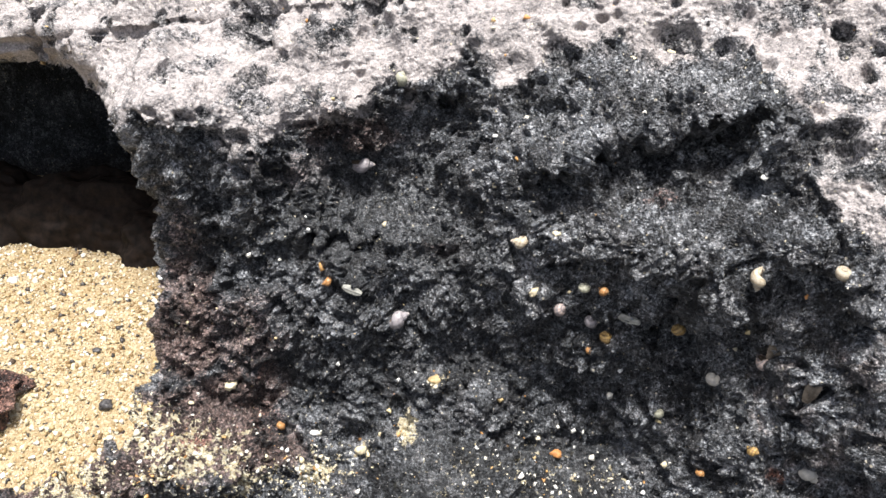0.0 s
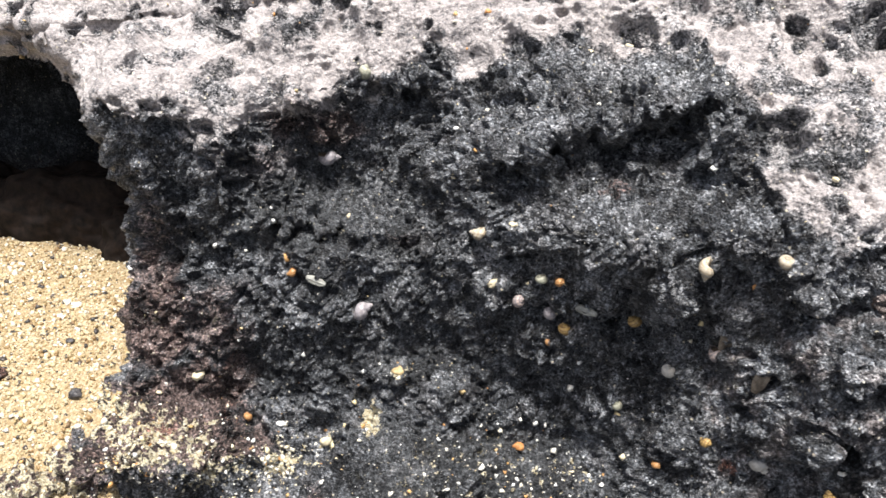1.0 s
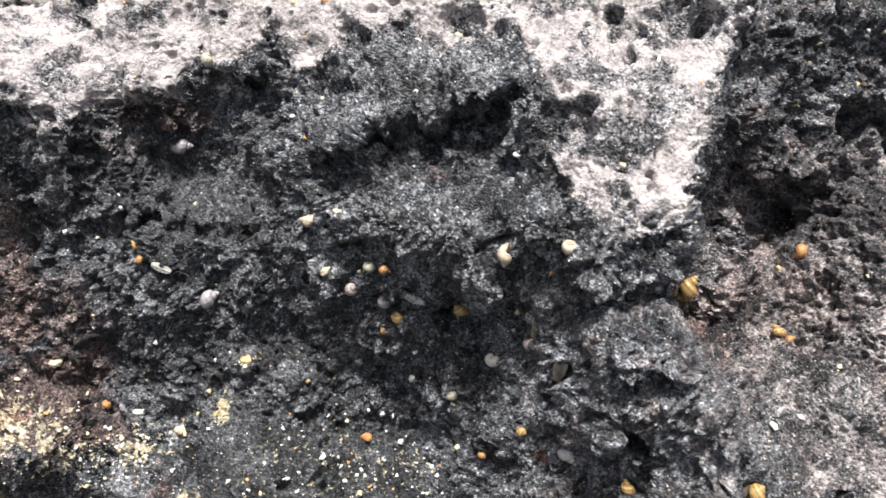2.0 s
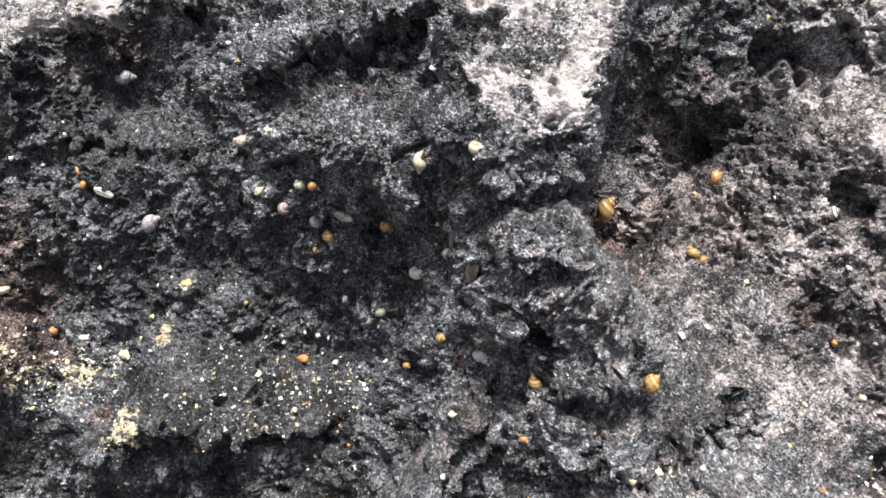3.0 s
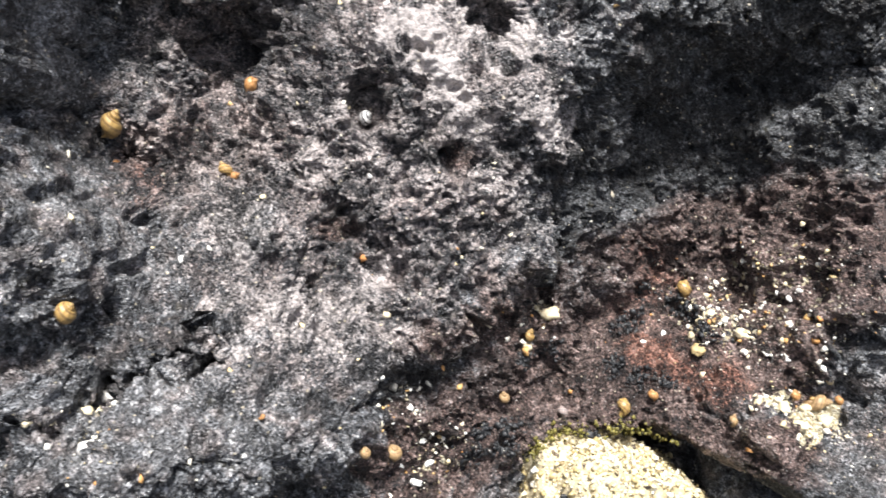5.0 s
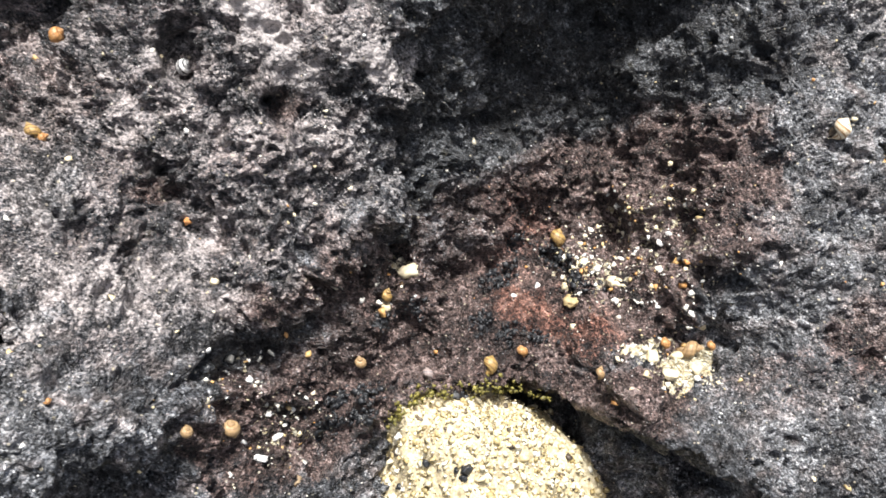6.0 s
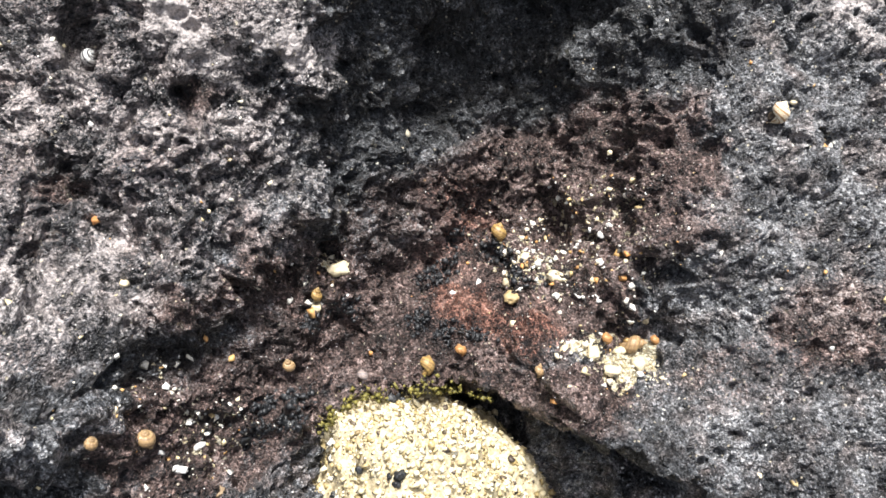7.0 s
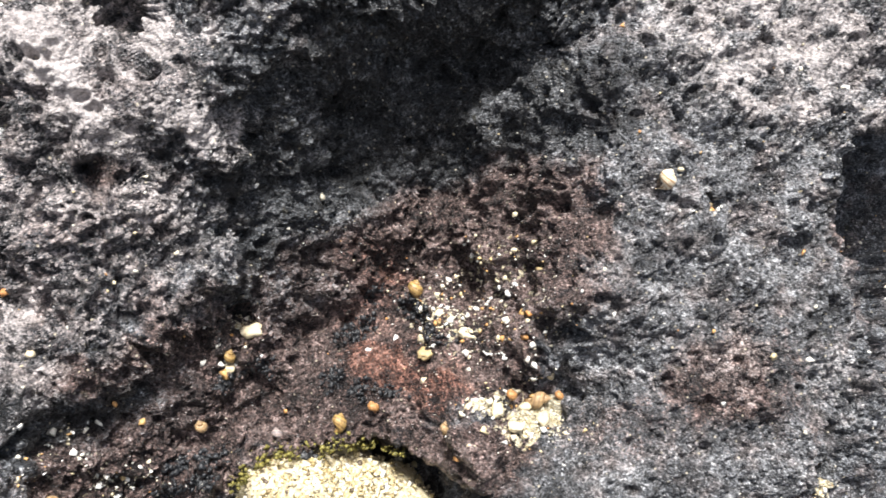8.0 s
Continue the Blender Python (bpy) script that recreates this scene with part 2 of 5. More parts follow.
LAVA, SAND, GRAIN, CRUMB = lava_material(), sand_material(), grain_material(), pale_grain_material()
SHELLS = {
    "grey": shell_material("grey_shell", (0.30, 0.28, 0.29), (0.19, 0.17, 0.18), (0.55, 0.50, 0.46), 0.6, 5),
    "cream": shell_material("cream_shell", (0.44, 0.39, 0.30), (0.30, 0.23, 0.15), (0.60, 0.56, 0.48), 0.8, 6),
    "white": shell_material("white_shell", (0.48, 0.46, 0.41), (0.34, 0.33, 0.30), (0.64, 0.62, 0.57), 0.5, 4),
    "green": shell_material("green_grey_shell", (0.38, 0.37, 0.28), (0.24, 0.25, 0.19), (0.60, 0.58, 0.46), 0.6, 5),
    "ochre": shell_material("ochre_shell", (0.38, 0.25, 0.085), (0.17, 0.10, 0.04), (0.52, 0.40, 0.20), 0.9, 7),
    "orange": shell_material("orange_shell", (0.42, 0.21, 0.075), (0.24, 0.12, 0.045), (0.54, 0.36, 0.18), 0.7, 7),
    "pink": shell_material("pinkish_shell", (0.34, 0.27, 0.24), (0.14, 0.14, 0.16), (0.48, 0.40, 0.35), 0.7, 5),
    "tan": shell_material("tan_shell", (0.36, 0.24, 0.12), (0.20, 0.13, 0.07), (0.52, 0.40, 0.24), 0.7, 8),
    "striped": shell_material("striped_shell", (0.80, 0.72, 0.55), (0.36, 0.21, 0.09), (0.80, 0.74, 0.60), 1.0, 8),
    "zebra": shell_material("banded_shell", (0.70, 0.70, 0.68), (0.03, 0.03, 0.035), (0.75, 0.75, 0.73), 1.0, 6),
}

# ---- the lie of the rock: x along the shore, v up and d away along a line of sight that dips 30 degrees ----
ORIGIN, UP, AWAY = np.array((0, 0, 0.38)), np.array((0, 0.5, 0.8660254)), np.array((0, 0.8660254, -0.5))


def place(x, v, d):
    x, v, d = (np.asarray(a, float)[..., None] for a in (x, v, d))
    return ORIGIN + x * np.array((1, 0, 0)) + v * UP + d * AWAY


def forms(base, swells, x, v):
    """A leaning, slightly hollow face with swells (d less: nearer) at x, v, of widths and depth."""
    a, b, c, e, x0, v0 = base
    d = a + b * (x - x0) + c * (v - v0) + e * (v - v0) ** 2
    for px, pv, sx, sv, depth in swells:
        near = np.abs(x - px) < 3 * sx
        if x.ndim == 2:
            i, j = np.where(near[0])[0], np.where(np.abs(v[:, 0] - pv) < 3 * sv)[0]
            if len(i) and len(j):
                w = np.s_[j[0]:j[-1] + 1, i[0]:i[-1] + 1]
                d[w] += depth * np.exp(-((x[w] - px) / sx) ** 2 - ((v[w] - pv) / sv) ** 2)
        else:
            d = d + depth * np.exp(-((x - px) / sx) ** 2 - ((v - pv) / sv) ** 2)
    return d


# the ledge boulder: its face, and the swells and hollows on it
LEDGE_FACE = (0.3808, -0.3148, -0.0929, 0.7771, 0.0316, -0.0257)
LEDGE_BROAD = [
    (0.018, -0.081, 0.085, 0.05, 0.0448), (0.168, -0.004, 0.051, 0.03, -0.044), (0.15, 0.047, 0.051, 0.03, -0.0289), (-0.139, 0.062, 0.051, 0.03, -0.0566),
    (-0.025, 0.033, 0.03, 0.03, 0.0295), (0.006, -0.127, 0.03, 0.03, -0.0293), (0.057, 0.03, 0.03, 0.03, -0.0165), (0.084, -0.104, 0.03, 0.03, 0.0229),
    (-0.091, -0.081, 0.03, 0.03, 0.0133), (-0.063, 0.104, 0.03, 0.03, -0.0156), (-0.153, -0.118, 0.031, 0.018, -0.0399), (-0.037, -0.156, 0.031, 0.018, -0.0371),
    (0.09, -0.002, 0.031, 0.018, -0.0264), (0.102, 0.066, 0.031, 0.018, -0.0132),
]
LEDGE_MID = [
    (0.018, -0.081, 0.031, 0.018, -0.0201), (0.18, 0.026, 0.031, 0.018, -0.0063), (-0.133, 0.086, 0.031, 0.018, -0.0121), (0.139, -0.1, 0.018, 0.03, -0.0174),
    (0.082, -0.173, 0.018, 0.03, 0.0102), (-0.118, -0.121, 0.018, 0.018, -0.0234), (0.126, -0.014, 0.018, 0.018, 0.0104), (0.105, 0.091, 0.018, 0.018, 0.01),
    (-0.018, -0.068, 0.018, 0.018, -0.0078), (-0.148, 0.103, 0.011, 0.018, -0.0309), (-0.096, 0.024, 0.011, 0.018, -0.0199), (-0.054, 0.065, 0.011, 0.018, -0.0181),
    (0.122, -0.058, 0.011, 0.018, 0.0112), (0.018, -0.176, 0.011, 0.018, 0.0201),
]
LEDGE_SMALL = [
    (0.156, -0.025, 0.011, 0.018, -0.018), (-0.027, -0.001, 0.011, 0.018, -0.0131), (-0.082, 0.061, 0.011, 0.018, -0.0131), (-0.13, 0.016, 0.011, 0.018, -0.0124),
    (0.052, -0.184, 0.011, 0.018, 0.0128), (0.073, 0.063, 0.011, 0.018, -0.0076), (0.128, 0.023, 0.011, 0.018, 0.016), (0.108, -0.076, 0.011, 0.018, 0.0069),
    (0.108, -0.037, 0.011, 0.018, 0.0302), (0.111, -0.050, 0.014, 0.013, -0.007), (0.112, -0.025, 0.011, 0.018, -0.0415), (0.131, 0.0, 0.011, 0.018, -0.0238), (0.171, 0.091, 0.011, 0.018, 0.0109),
]
# the outcrop with the knob, the niche and the shoulder beyond it
OUTCROP_FACE = (0.3379, 0.0451, 0.0844, 0.3162, 0.3957, -0.0932)
OUTCROP_BROAD = [
    (0.465, -0.108, 0.08, 0.08, 0.1059), (0.263, -0.046, 0.05, 0.05, 0.0517), (0.377, -0.184, 0.05, 0.05, 0.0459), (0.3, 0.057, 0.05, 0.05, 0.0393),
    (0.252, -0.15, 0.051, 0.03, -0.054), (0.245, 0.008, 0.051, 0.03, 0.051), (0.436, -0.1, 0.051, 0.03, -0.0237), (0.532, -0.048, 0.03, 0.05, 0.0604),
    (0.327, -0.088, 0.03, 0.05, 0.0257), (0.418, -0.017, 0.03, 0.05, -0.0068), (0.489, -0.019, 0.03, 0.03, 0.0388), (0.506, -0.112, 0.03, 0.03, 0.0196),
    (0.676, -0.105, 0.03, 0.03, 0.0112), (0.44, -0.202, 0.031, 0.018, 0.0601), (0.556, -0.002, 0.031, 0.018, 0.0332), (0.308, -0.156, 0.031, 0.018, -0.0181),
    (0.35, 0.042, 0.031, 0.018, 0.0097), (0.184, -0.046, 0.018, 0.03, -0.0379),
]
OUTCROP_MID = [
    (0.479, -0.206, 0.018, 0.03, 0.0413), (0.209, -0.07, 0.018, 0.03, -0.045), (0.156, -0.181, 0.018, 0.03, 0.0339), (0.197, -0.111, 0.018, 0.03, -0.0217),
    (0.565, -0.108, 0.018, 0.03, -0.0129), (0.551, -0.167, 0.018, 0.018, 0.0234), (0.215, -0.043, 0.018, 0.018, 0.0568), (0.524, 0.006, 0.018, 0.018, 0.0196),
    (0.477, -0.054, 0.018, 0.018, 0.0171), (0.386, 0.016, 0.018, 0.018, 0.0156), (0.391, -0.124, 0.018, 0.018, 0.0096), (0.281, -0.078, 0.018, 0.018, -0.0085),
    (0.51, -0.177, 0.011, 0.018, -0.0227), (0.536, -0.112, 0.011, 0.018, 0.0328), (0.162, -0.043, 0.011, 0.018, -0.0282), (0.231, -0.134, 0.011, 0.018, 0.0183),
    (0.305, -0.102, 0.011, 0.018, 0.0113), (0.149, -0.101, 0.011, 0.018, 0.0194),
]
OUTCROP_SMALL = [
    (0.332, -0.024, 0.011, 0.018, 0.0091), (0.562, -0.156, 0.011, 0.018, 0.0135), (0.241, -0.077, 0.011, 0.018, 0.0111), (0.505, -0.146, 0.011, 0.018, 0.0081),
    (0.424, -0.164, 0.011, 0.018, 0.0127), (0.466, -0.017, 0.011, 0.018, 0.0138), (0.245, 0.008, 0.011, 0.018, -0.0198), (0.22, 0.101, 0.011, 0.018, 0.0241),
    (0.494, -0.194, 0.011, 0.018, 0.0104), (0.343, -0.174, 0.011, 0.018, 0.0089), (0.152, -0.066, 0.011, 0.018, 0.0156), (0.159, -0.084, 0.011, 0.018, -0.0197),
    (0.209, -0.155, 0.011, 0.018, -0.0163), (0.199, -0.144, 0.011, 0.018, 0.012), (0.223, -0.101, 0.011, 0.018, -0.01), (0.35, -0.114, 0.011, 0.018, -0.0083),
    (0.345, -0.146, 0.011, 0.018, 0.0082), (0.184, -0.127, 0.011, 0.018, -0.0099),
    (0.176, -0.100, 0.013, 0.014, 0.009), (0.192, -0.032, 0.014, 0.012, -0.006), (0.456, -0.014, 0.022, 0.020, 0.008), (0.277, -0.073, 0.013, 0.011, -0.008),
]
# the seam between the two: v, x
SEAM = np.array([(-0.30, 0.07), (-0.25, 0.085), (-0.183, 0.120), (-0.135, 0.151), (-0.089, 0.150), (-0.05, 0.150), (-0.034, 0.165), (-0.019, 0.187),
                 (-0.01, 0.190), (0.0045, 0.188), (0.027, 0.196), (0.051, 0.206), (0.075, 0.2126), (0.12, 0.225), (0.25, 0.25)])
# the mouth of the sandy hollow at the ledge's open end: v, x
MOUTH = np.array([(-0.30, -0.9), (-0.15, -0.7), (-0.135, -0.40), (-0.125, -0.27), (-0.114, -0.22), (-0.1036, -0.19), (-0.083, -0.1715), (-0.063, -0.165), (-0.034, -0.162), (-0.003, -0.160), (0.03, -0.153), (0.053, -0.155),
                  (0.063, -0.164), (0.083, -0.186), (0.10, -0.204), (0.112, -0.221), (0.1187, -0.241), (0.1225, -0.270), (0.125, -0.60), (0.3, -0.9)])
# the lower edge of the bleached crust on the ledge: x, v
CRUST_EDGE = np.array([(-0.40, 0.09), (-0.21, 0.085), (-0.152, 0.064), (-0.1245, 0.058), (-0.107, 0.052), (-0.078, 0.058), (-0.050, 0.073), (0.004, 0.086), (0.031, 0.084), (0.074, 0.092),
                       (0.099, 0.087), (0.133, 0.080), (0.145, 0.05), (0.150, 0.008), (0.19, -0.008), (0.3, -0.01)])
# the opening beyond the far shoulder: v, x
FAR_MOUTH = np.array([(-0.4, 0.70), (-0.157, 0.699), (-0.10, 0.6975), (-0.072, 0.698), (-0.057, 0.707), (-0.045, 0.727), (-0.040, 0.80), (0.3, 1.2)])


# shelves with a shaded hollow under them: the shelf's edge as x, v; how deep and how tall the hollow is
LEDGE_SHELVES = [
    ([(0.0379, 0.0275), (0.0427, 0.0306), (0.0567, 0.0354), (0.0709, 0.0429), (0.1004, 0.0461), (0.1252, 0.0541), (0.1329, 0.0547)], 0.022, 0.012),
    ([(-0.0687, 0.058), (-0.0408, 0.0711), (-0.0181, 0.0779), (0.0044, 0.0744), (0.018, 0.0684)], 0.01, 0.022),
    ([(0.0543, -0.0343), (0.0899, -0.0283), (0.1125, -0.0385), (0.1271, -0.0342), (0.1444, -0.0286)], 0.009, 0.01),
    ([(-0.0387, -0.1512), (0.0015, -0.1459), (0.037, -0.1507), (0.07, -0.1465), (0.0846, -0.1342)], 0.022, 0.016),
    ([(-0.0448, -0.0774), (-0.029, -0.0799), (0.0048, -0.0659), (0.0227, -0.0593)], 0.006, 0.01),
    ([(-0.0926, 0.0003), (-0.0655, 0.0091), (-0.0295, 0.0031), (-0.0068, 0.0003), (0.0207, 0.003)], 0.006, 0.01),
]
OUTCROP_SHELVES = [
    ([(0.1551, -0.1176), (0.1744, -0.1104), (0.1964, -0.1059), (0.2106, -0.1073), (0.2358, -0.101)], 0.009, 0.01),
    ([(0.1522, -0.018), (0.172, -0.0123), (0.1931, -0.006), (0.2115, -0.0075)], 0.01, 0.014),
    ([(0.1753, -0.1439), (0.1981, -0.1385), (0.2103, -0.1378), (0.2318, -0.1293), (0.2495, -0.1217), (0.2786, -0.1194)], 0.014, 0.008),
    ([(0.4701, -0.1858), (0.4955, -0.1921), (0.5098, -0.1938), (0.5379, -0.2101), (0.5624, -0.2239)], 0.042, 0.028),
    ([(0.2397, 0.025), (0.2622, 0.0301), (0.2859, 0.0278), (0.2962, 0.0185)], 0.009, 0.01),
    ([(0.5479, -0.127), (0.56, -0.1285), (0.5726, -0.1341)], 0.012, 0.012),
    ([(0.6082, -0.0822), (0.6247, -0.0774), (0.6448, -0.0793)], 0.007, 0.006),
    ([(0.2111, -0.0856), (0.2192, -0.0847), (0.2265, -0.0921)], 0.012, 0.012),
    ([(0.1587, -0.0458), (0.1721, -0.0364), (0.1917, -0.0297)], -0.006, 0.02),
]
# cracks: a line of x, v; how deep and how wide
LEDGE_CRACKS = [
    ([(-0.2427, 0.1415), (-0.2434, 0.1224)], 0.012, 0.0022),
    ([(0.0324, 0.0029), (0.0355, -0.0106), (0.0338, -0.0277)], 0.006, 0.002),
    ([(-0.094, -0.0177), (-0.1067, -0.0555)], 0.004, 0.002),
    ([(-0.07, -0.1121), (-0.0448, -0.1023), (-0.0368, -0.0771), (-0.0443, -0.0642)], 0.007, 0.0022),
    ([(-0.103, -0.0824), (-0.0771, -0.0755)], 0.005, 0.002),
]
OUTCROP_CRACKS = [
    ([(0.1611, -0.1097), (0.1561, -0.1292), (0.1414, -0.1494), (0.121, -0.1699)], 0.01, 0.0025),
    ([(0.4205, -0.0941), (0.4176, -0.1168), (0.407, -0.1366)], 0.006, 0.003),
    ([(0.2449, -0.1213), (0.2666, -0.1197)], 0.008, 0.0022),
    ([(0.5526, -0.011), (0.5762, -0.0505), (0.5772, -0.08), (0.5623, -0.1006)], 0.004, 0.002),
    ([(0.4217, -0.0495), (0.4222, -0.0875)], 0.004, 0.002),
]
# the near rim of the niche: v, x
NICHE_RIM = np.array([(-0.1755, 0.3193), (-0.1441, 0.335), (-0.1297, 0.3558), (-0.1074, 0.3925), (-0.082, 0.4224), (-0.0494, 0.425), (-0.0226, 0.4229), (0.0006, 0.4479), (0.0193, 0.4498)])

# the crest at the far side of the niche: v, x
CREST = np.array([(-0.135, 0.5568), (-0.111, 0.5598), (-0.0959, 0.5652), (-0.0816, 0.5774), (-0.0616, 0.5825), (-0.0366, 0.5844), (-0.0099, 0.5859), (0.0155, 0.5817)])


def undercut(d, x, v, edge, deep, tall):
    edge = np.array(edge)
    brow = np.interp(x, edge[:, 0], edge[:, 1]) + 0.0025 * np.sin(x * 310) + 0.0015 * np.sin(x * 730 + 1)
    along = step(edge[0, 0], edge[0, 0] + 0.012, x) * (1 - step(edge[-1, 0] - 0.012, edge[-1, 0], x))
    below = np.clip(brow - v, 0, 1)
    return d + along * (deep * np.exp(-below / tall) * step(0, 0.003, brow - v) - 0.35 * deep * np.exp(-((v - brow - 0.004) / 0.006) ** 2))


def cracked(d, x, v, line, deep, wide):
    far = np.full(x.shape, 1.0)
    wx, wv = x + 0.002 * np.sin(v * 170), v + 0.002 * np.sin(x * 380)
    for (ax, av), (bx, bv) in zip(line, line[1:]):
        k = np.clip(((wx - ax) * (bx - ax) + (wv - av) * (bv - av)) / ((bx - ax) ** 2 + (bv - av) ** 2), 0, 1)
        far = np.minimum(far, np.hypot(wx - ax - k * (bx - ax), wv - av - k * (bv - av)))
    return d + deep * np.exp(-(far / wide) ** 2)


def into_hollow(x, v):
    """How far inside the mouth of the sandy hollow a place lies, square to its edge."""
    a, b = (np.interp(v + k, MOUTH[:, 0], MOUTH[:, 1]) for k in (-0.003, 0.003))
    return ((a + b) / 2 - x) / np.sqrt(1 + ((b - a) / 0.006) ** 2)


def ledge_depth(x, v):
    d = forms(LEDGE_FACE, LEDGE_BROAD + LEDGE_MID + LEDGE_SMALL, x, v)
    seam = np.interp(v, SEAM[:, 0], SEAM[:, 1])
    low = 0.03 * (1 - step(-0.055, -0.025, v))
    d = d + 0.13 * step(0.003, 0.035, x - seam - low)
    inside = into_hollow(x, v)
    d = d + 0.022 * step(-0.014, 0.006, inside) ** 2 + 0.20 * step(0.007, 0.023, inside)
    d = d - 0.085 * np.exp(-((x + 0.26) / 0.07) ** 2 - ((v + 0.145) / 0.026) ** 2) - 0.026 * np.exp(-((x + 0.20) / 0.045) ** 2 - ((v + 0.136) / 0.021) ** 2)
    for edge, deep, tall in LEDGE_SHELVES:
        d = undercut(d, x, v, edge, deep, tall)
    for line, deep, wide in LEDGE_CRACKS:
        d = cracked(d, x, v, line, deep, wide)
    return d


def outcrop_depth(x, v):
    d = forms(OUTCROP_FACE, OUTCROP_BROAD + OUTCROP_MID + OUTCROP_SMALL, x, v)
    seam = np.interp(v, SEAM[:, 0], SEAM[:, 1])
    d = d + 0.16 * step(0.002, 0.045, seam - x)
    far = np.interp(v, FAR_MOUTH[:, 0], FAR_MOUTH[:, 1])
    d = d + 0.10 * step(0.0, 0.014, x - far)
    for edge, deep, tall in OUTCROP_SHELVES:
        d = undercut(d, x, v, edge, deep, tall)
    for line, deep, wide in OUTCROP_CRACKS:
        d = cracked(d, x, v, line, deep, wide)
    rim = np.interp(v, NICHE_RIM[:, 0], NICHE_RIM[:, 1])
    d = d - 0.003 * np.exp(-((x - rim + 0.008) / 0.010) ** 2) + 0.004 * np.exp(-((x - rim - 0.006) / 0.006) ** 2) * step(-0.10, -0.06, v)
    # the crest between the niche and the shoulder
    crest = np.interp(v, CREST[:, 0], CREST[:, 1])
    along = step(-0.15, -0.12, v) * (1 - step(0.02, 0.06, v))
    d = d + along * (0.0045 * np.exp(-((x - crest + 0.006) / 0.006) ** 2) - 0.003 * np.exp(-((x - crest - 0.006) / 0.008) ** 2))
    d = d + 0.065 * np.exp(-(((x - 0.458) / 0.072) ** 2 + ((v + 0.242) / 0.052) ** 2) ** 3)
    # the knob that stands up beside the seam
    q = np.sqrt(((x - KNOB[0] - 0.35 * (KNOB[1] - v)) / KNOB[2]) ** 2 + ((v - KNOB[1]) / KNOB[3]) ** 2)
    d = d - 0.013 * (1 - step(0.72, 1.12, q))
    return d


KNOB = (0.186, -0.068, 0.042, 0.043)
# ---- pits that stand out, each: x, v, radius, how deep for its width ----
LEDGE_PITS_1 = [
    (-0.2268, 0.1313, 0.006, 1), (-0.0959, 0.0852, 0.0068, 1.2), (-0.0811, 0.0973, 0.0031, 1.3), (-0.0679, 0.1133, 0.0068, 0.7), (-0.0502, 0.1063, 0.0048, 0.6),
    (-0.0294, 0.1119, 0.0057, 0.8), (-0.1187, 0.053, 0.0046, 1.3), (-0.1093, 0.0518, 0.0047, 1.2), (-0.0983, 0.1199, 0.0164, 0.35), (0.0045, 0.0588, 0.0039, 1.5),
    (0.0945, 0.0885, 0.0039, 1), (0.1076, 0.0965, 0.0083, 0.6), (0.1227, 0.0856, 0.0074, 0.7), (0.0865, 0.0872, 0.0031, 1), (0.1729, 0.0933, 0.0049, 1),
    (0.1513, 0.039, 0.0096, 1.1), (-0.0353, 0.1233, 0.0057, 0.8), (-0.1454, 0.105, 0.0028, 0.8), (-0.1337, 0.0864, 0.0061, 0.5), (0.0543, 0.0299, 0.005, 1.6),
]
LEDGE_PITS_2 = [
    (-0.0591, 0.0526, 0.0034, 1.4), (-0.0834, 0.04, 0.0051, 0.9), (-0.0011, 0.0727, 0.0039, 1), (-0.1456, 0.0632, 0.0027, 1.2), (-0.04, -0.0773, 0.005, 0.8),
    (0.132, 0.0473, 0.0032, 0.9), (0.1668, 0.0124, 0.0038, 0.7), (0.1679, 0.0039, 0.0046, 0.6), (0.1468, 0.0141, 0.0039, 0.5), (0.1541, 0.0434, 0.0079, 1),
]
LEDGE_PITS = LEDGE_PITS_1 + LEDGE_PITS_2 + [(0.198, 0.091, 0.010, 0.9), (0.207, 0.086, 0.007, 0.8)]
OUTCROP_PITS_1 = [
    (0.298, 0.0573, 0.0112, 1.2), (0.3246, 0.0578, 0.0168, 0.9), (0.2721, 0.0214, 0.0126, 0.6), (0.2153, -0.0185, 0.0084, 1.6), (0.2895, -0.0890, 0.0060, 0.8),
    (0.3148, -0.0757, 0.0110, 0.25), (0.2421, 0.0277, 0.0052, 1), (0.2817, 0.0751, 0.0058, 1), (0.1825, -0.0897, 0.0038, 1.2), (0.1915, -0.0907, 0.0046, 1.2),
    (0.153, -0.0576, 0.0055, 1.2), (0.1853, -0.0588, 0.0049, 1), (0.2406, -0.085, 0.0059, 1), (0.2056, -0.0915, 0.0058, 0.9), (0.3869, 0.0157, 0.0097, 1.3),
    (0.3787, 0.0003, 0.004, 1.2), (0.396, -0.0078, 0.0049, 1.5), (0.4111, -0.0066, 0.0059, 0.9), (0.4271, -0.0095, 0.005, 1.2), (0.3314, -0.0227, 0.0082, 1.6),
]
OUTCROP_PITS_2 = [
    (0.3704, -0.0452, 0.0079, 0.9), (0.2646, 0.0157, 0.0153, 0.8), (0.2145, -0.003, 0.0065, 1), (0.3185, -0.0735, 0.0080, 0.3), (0.3292, -0.0118, 0.0055, 0.8),
    (0.2755, 0.0119, 0.006, 1), (0.2639, -0.1204, 0.0042, 1.6), (0.2437, -0.0963, 0.0042, 1), (0.2335, -0.1278, 0.0051, 1.2), (0.2105, -0.1182, 0.006, 1),
    (0.2425, -0.1214, 0.0034, 1.4), (0.2559, -0.1203, 0.0034, 1.5), (0.6245, -0.0787, 0.0051, 0.9), (0.6755, -0.1048, 0.0053, 1.5), (0.6844, -0.0896, 0.004, 1.2),
    (0.6692, -0.1218, 0.0037, 1), (0.6335, -0.1534, 0.0028, 2), (0.6736, -0.2102, 0.0084, 1.6), (0.5601, -0.1325, 0.0097, 0.8), (0.3799, -0.1217, 0.0058, 1),
]
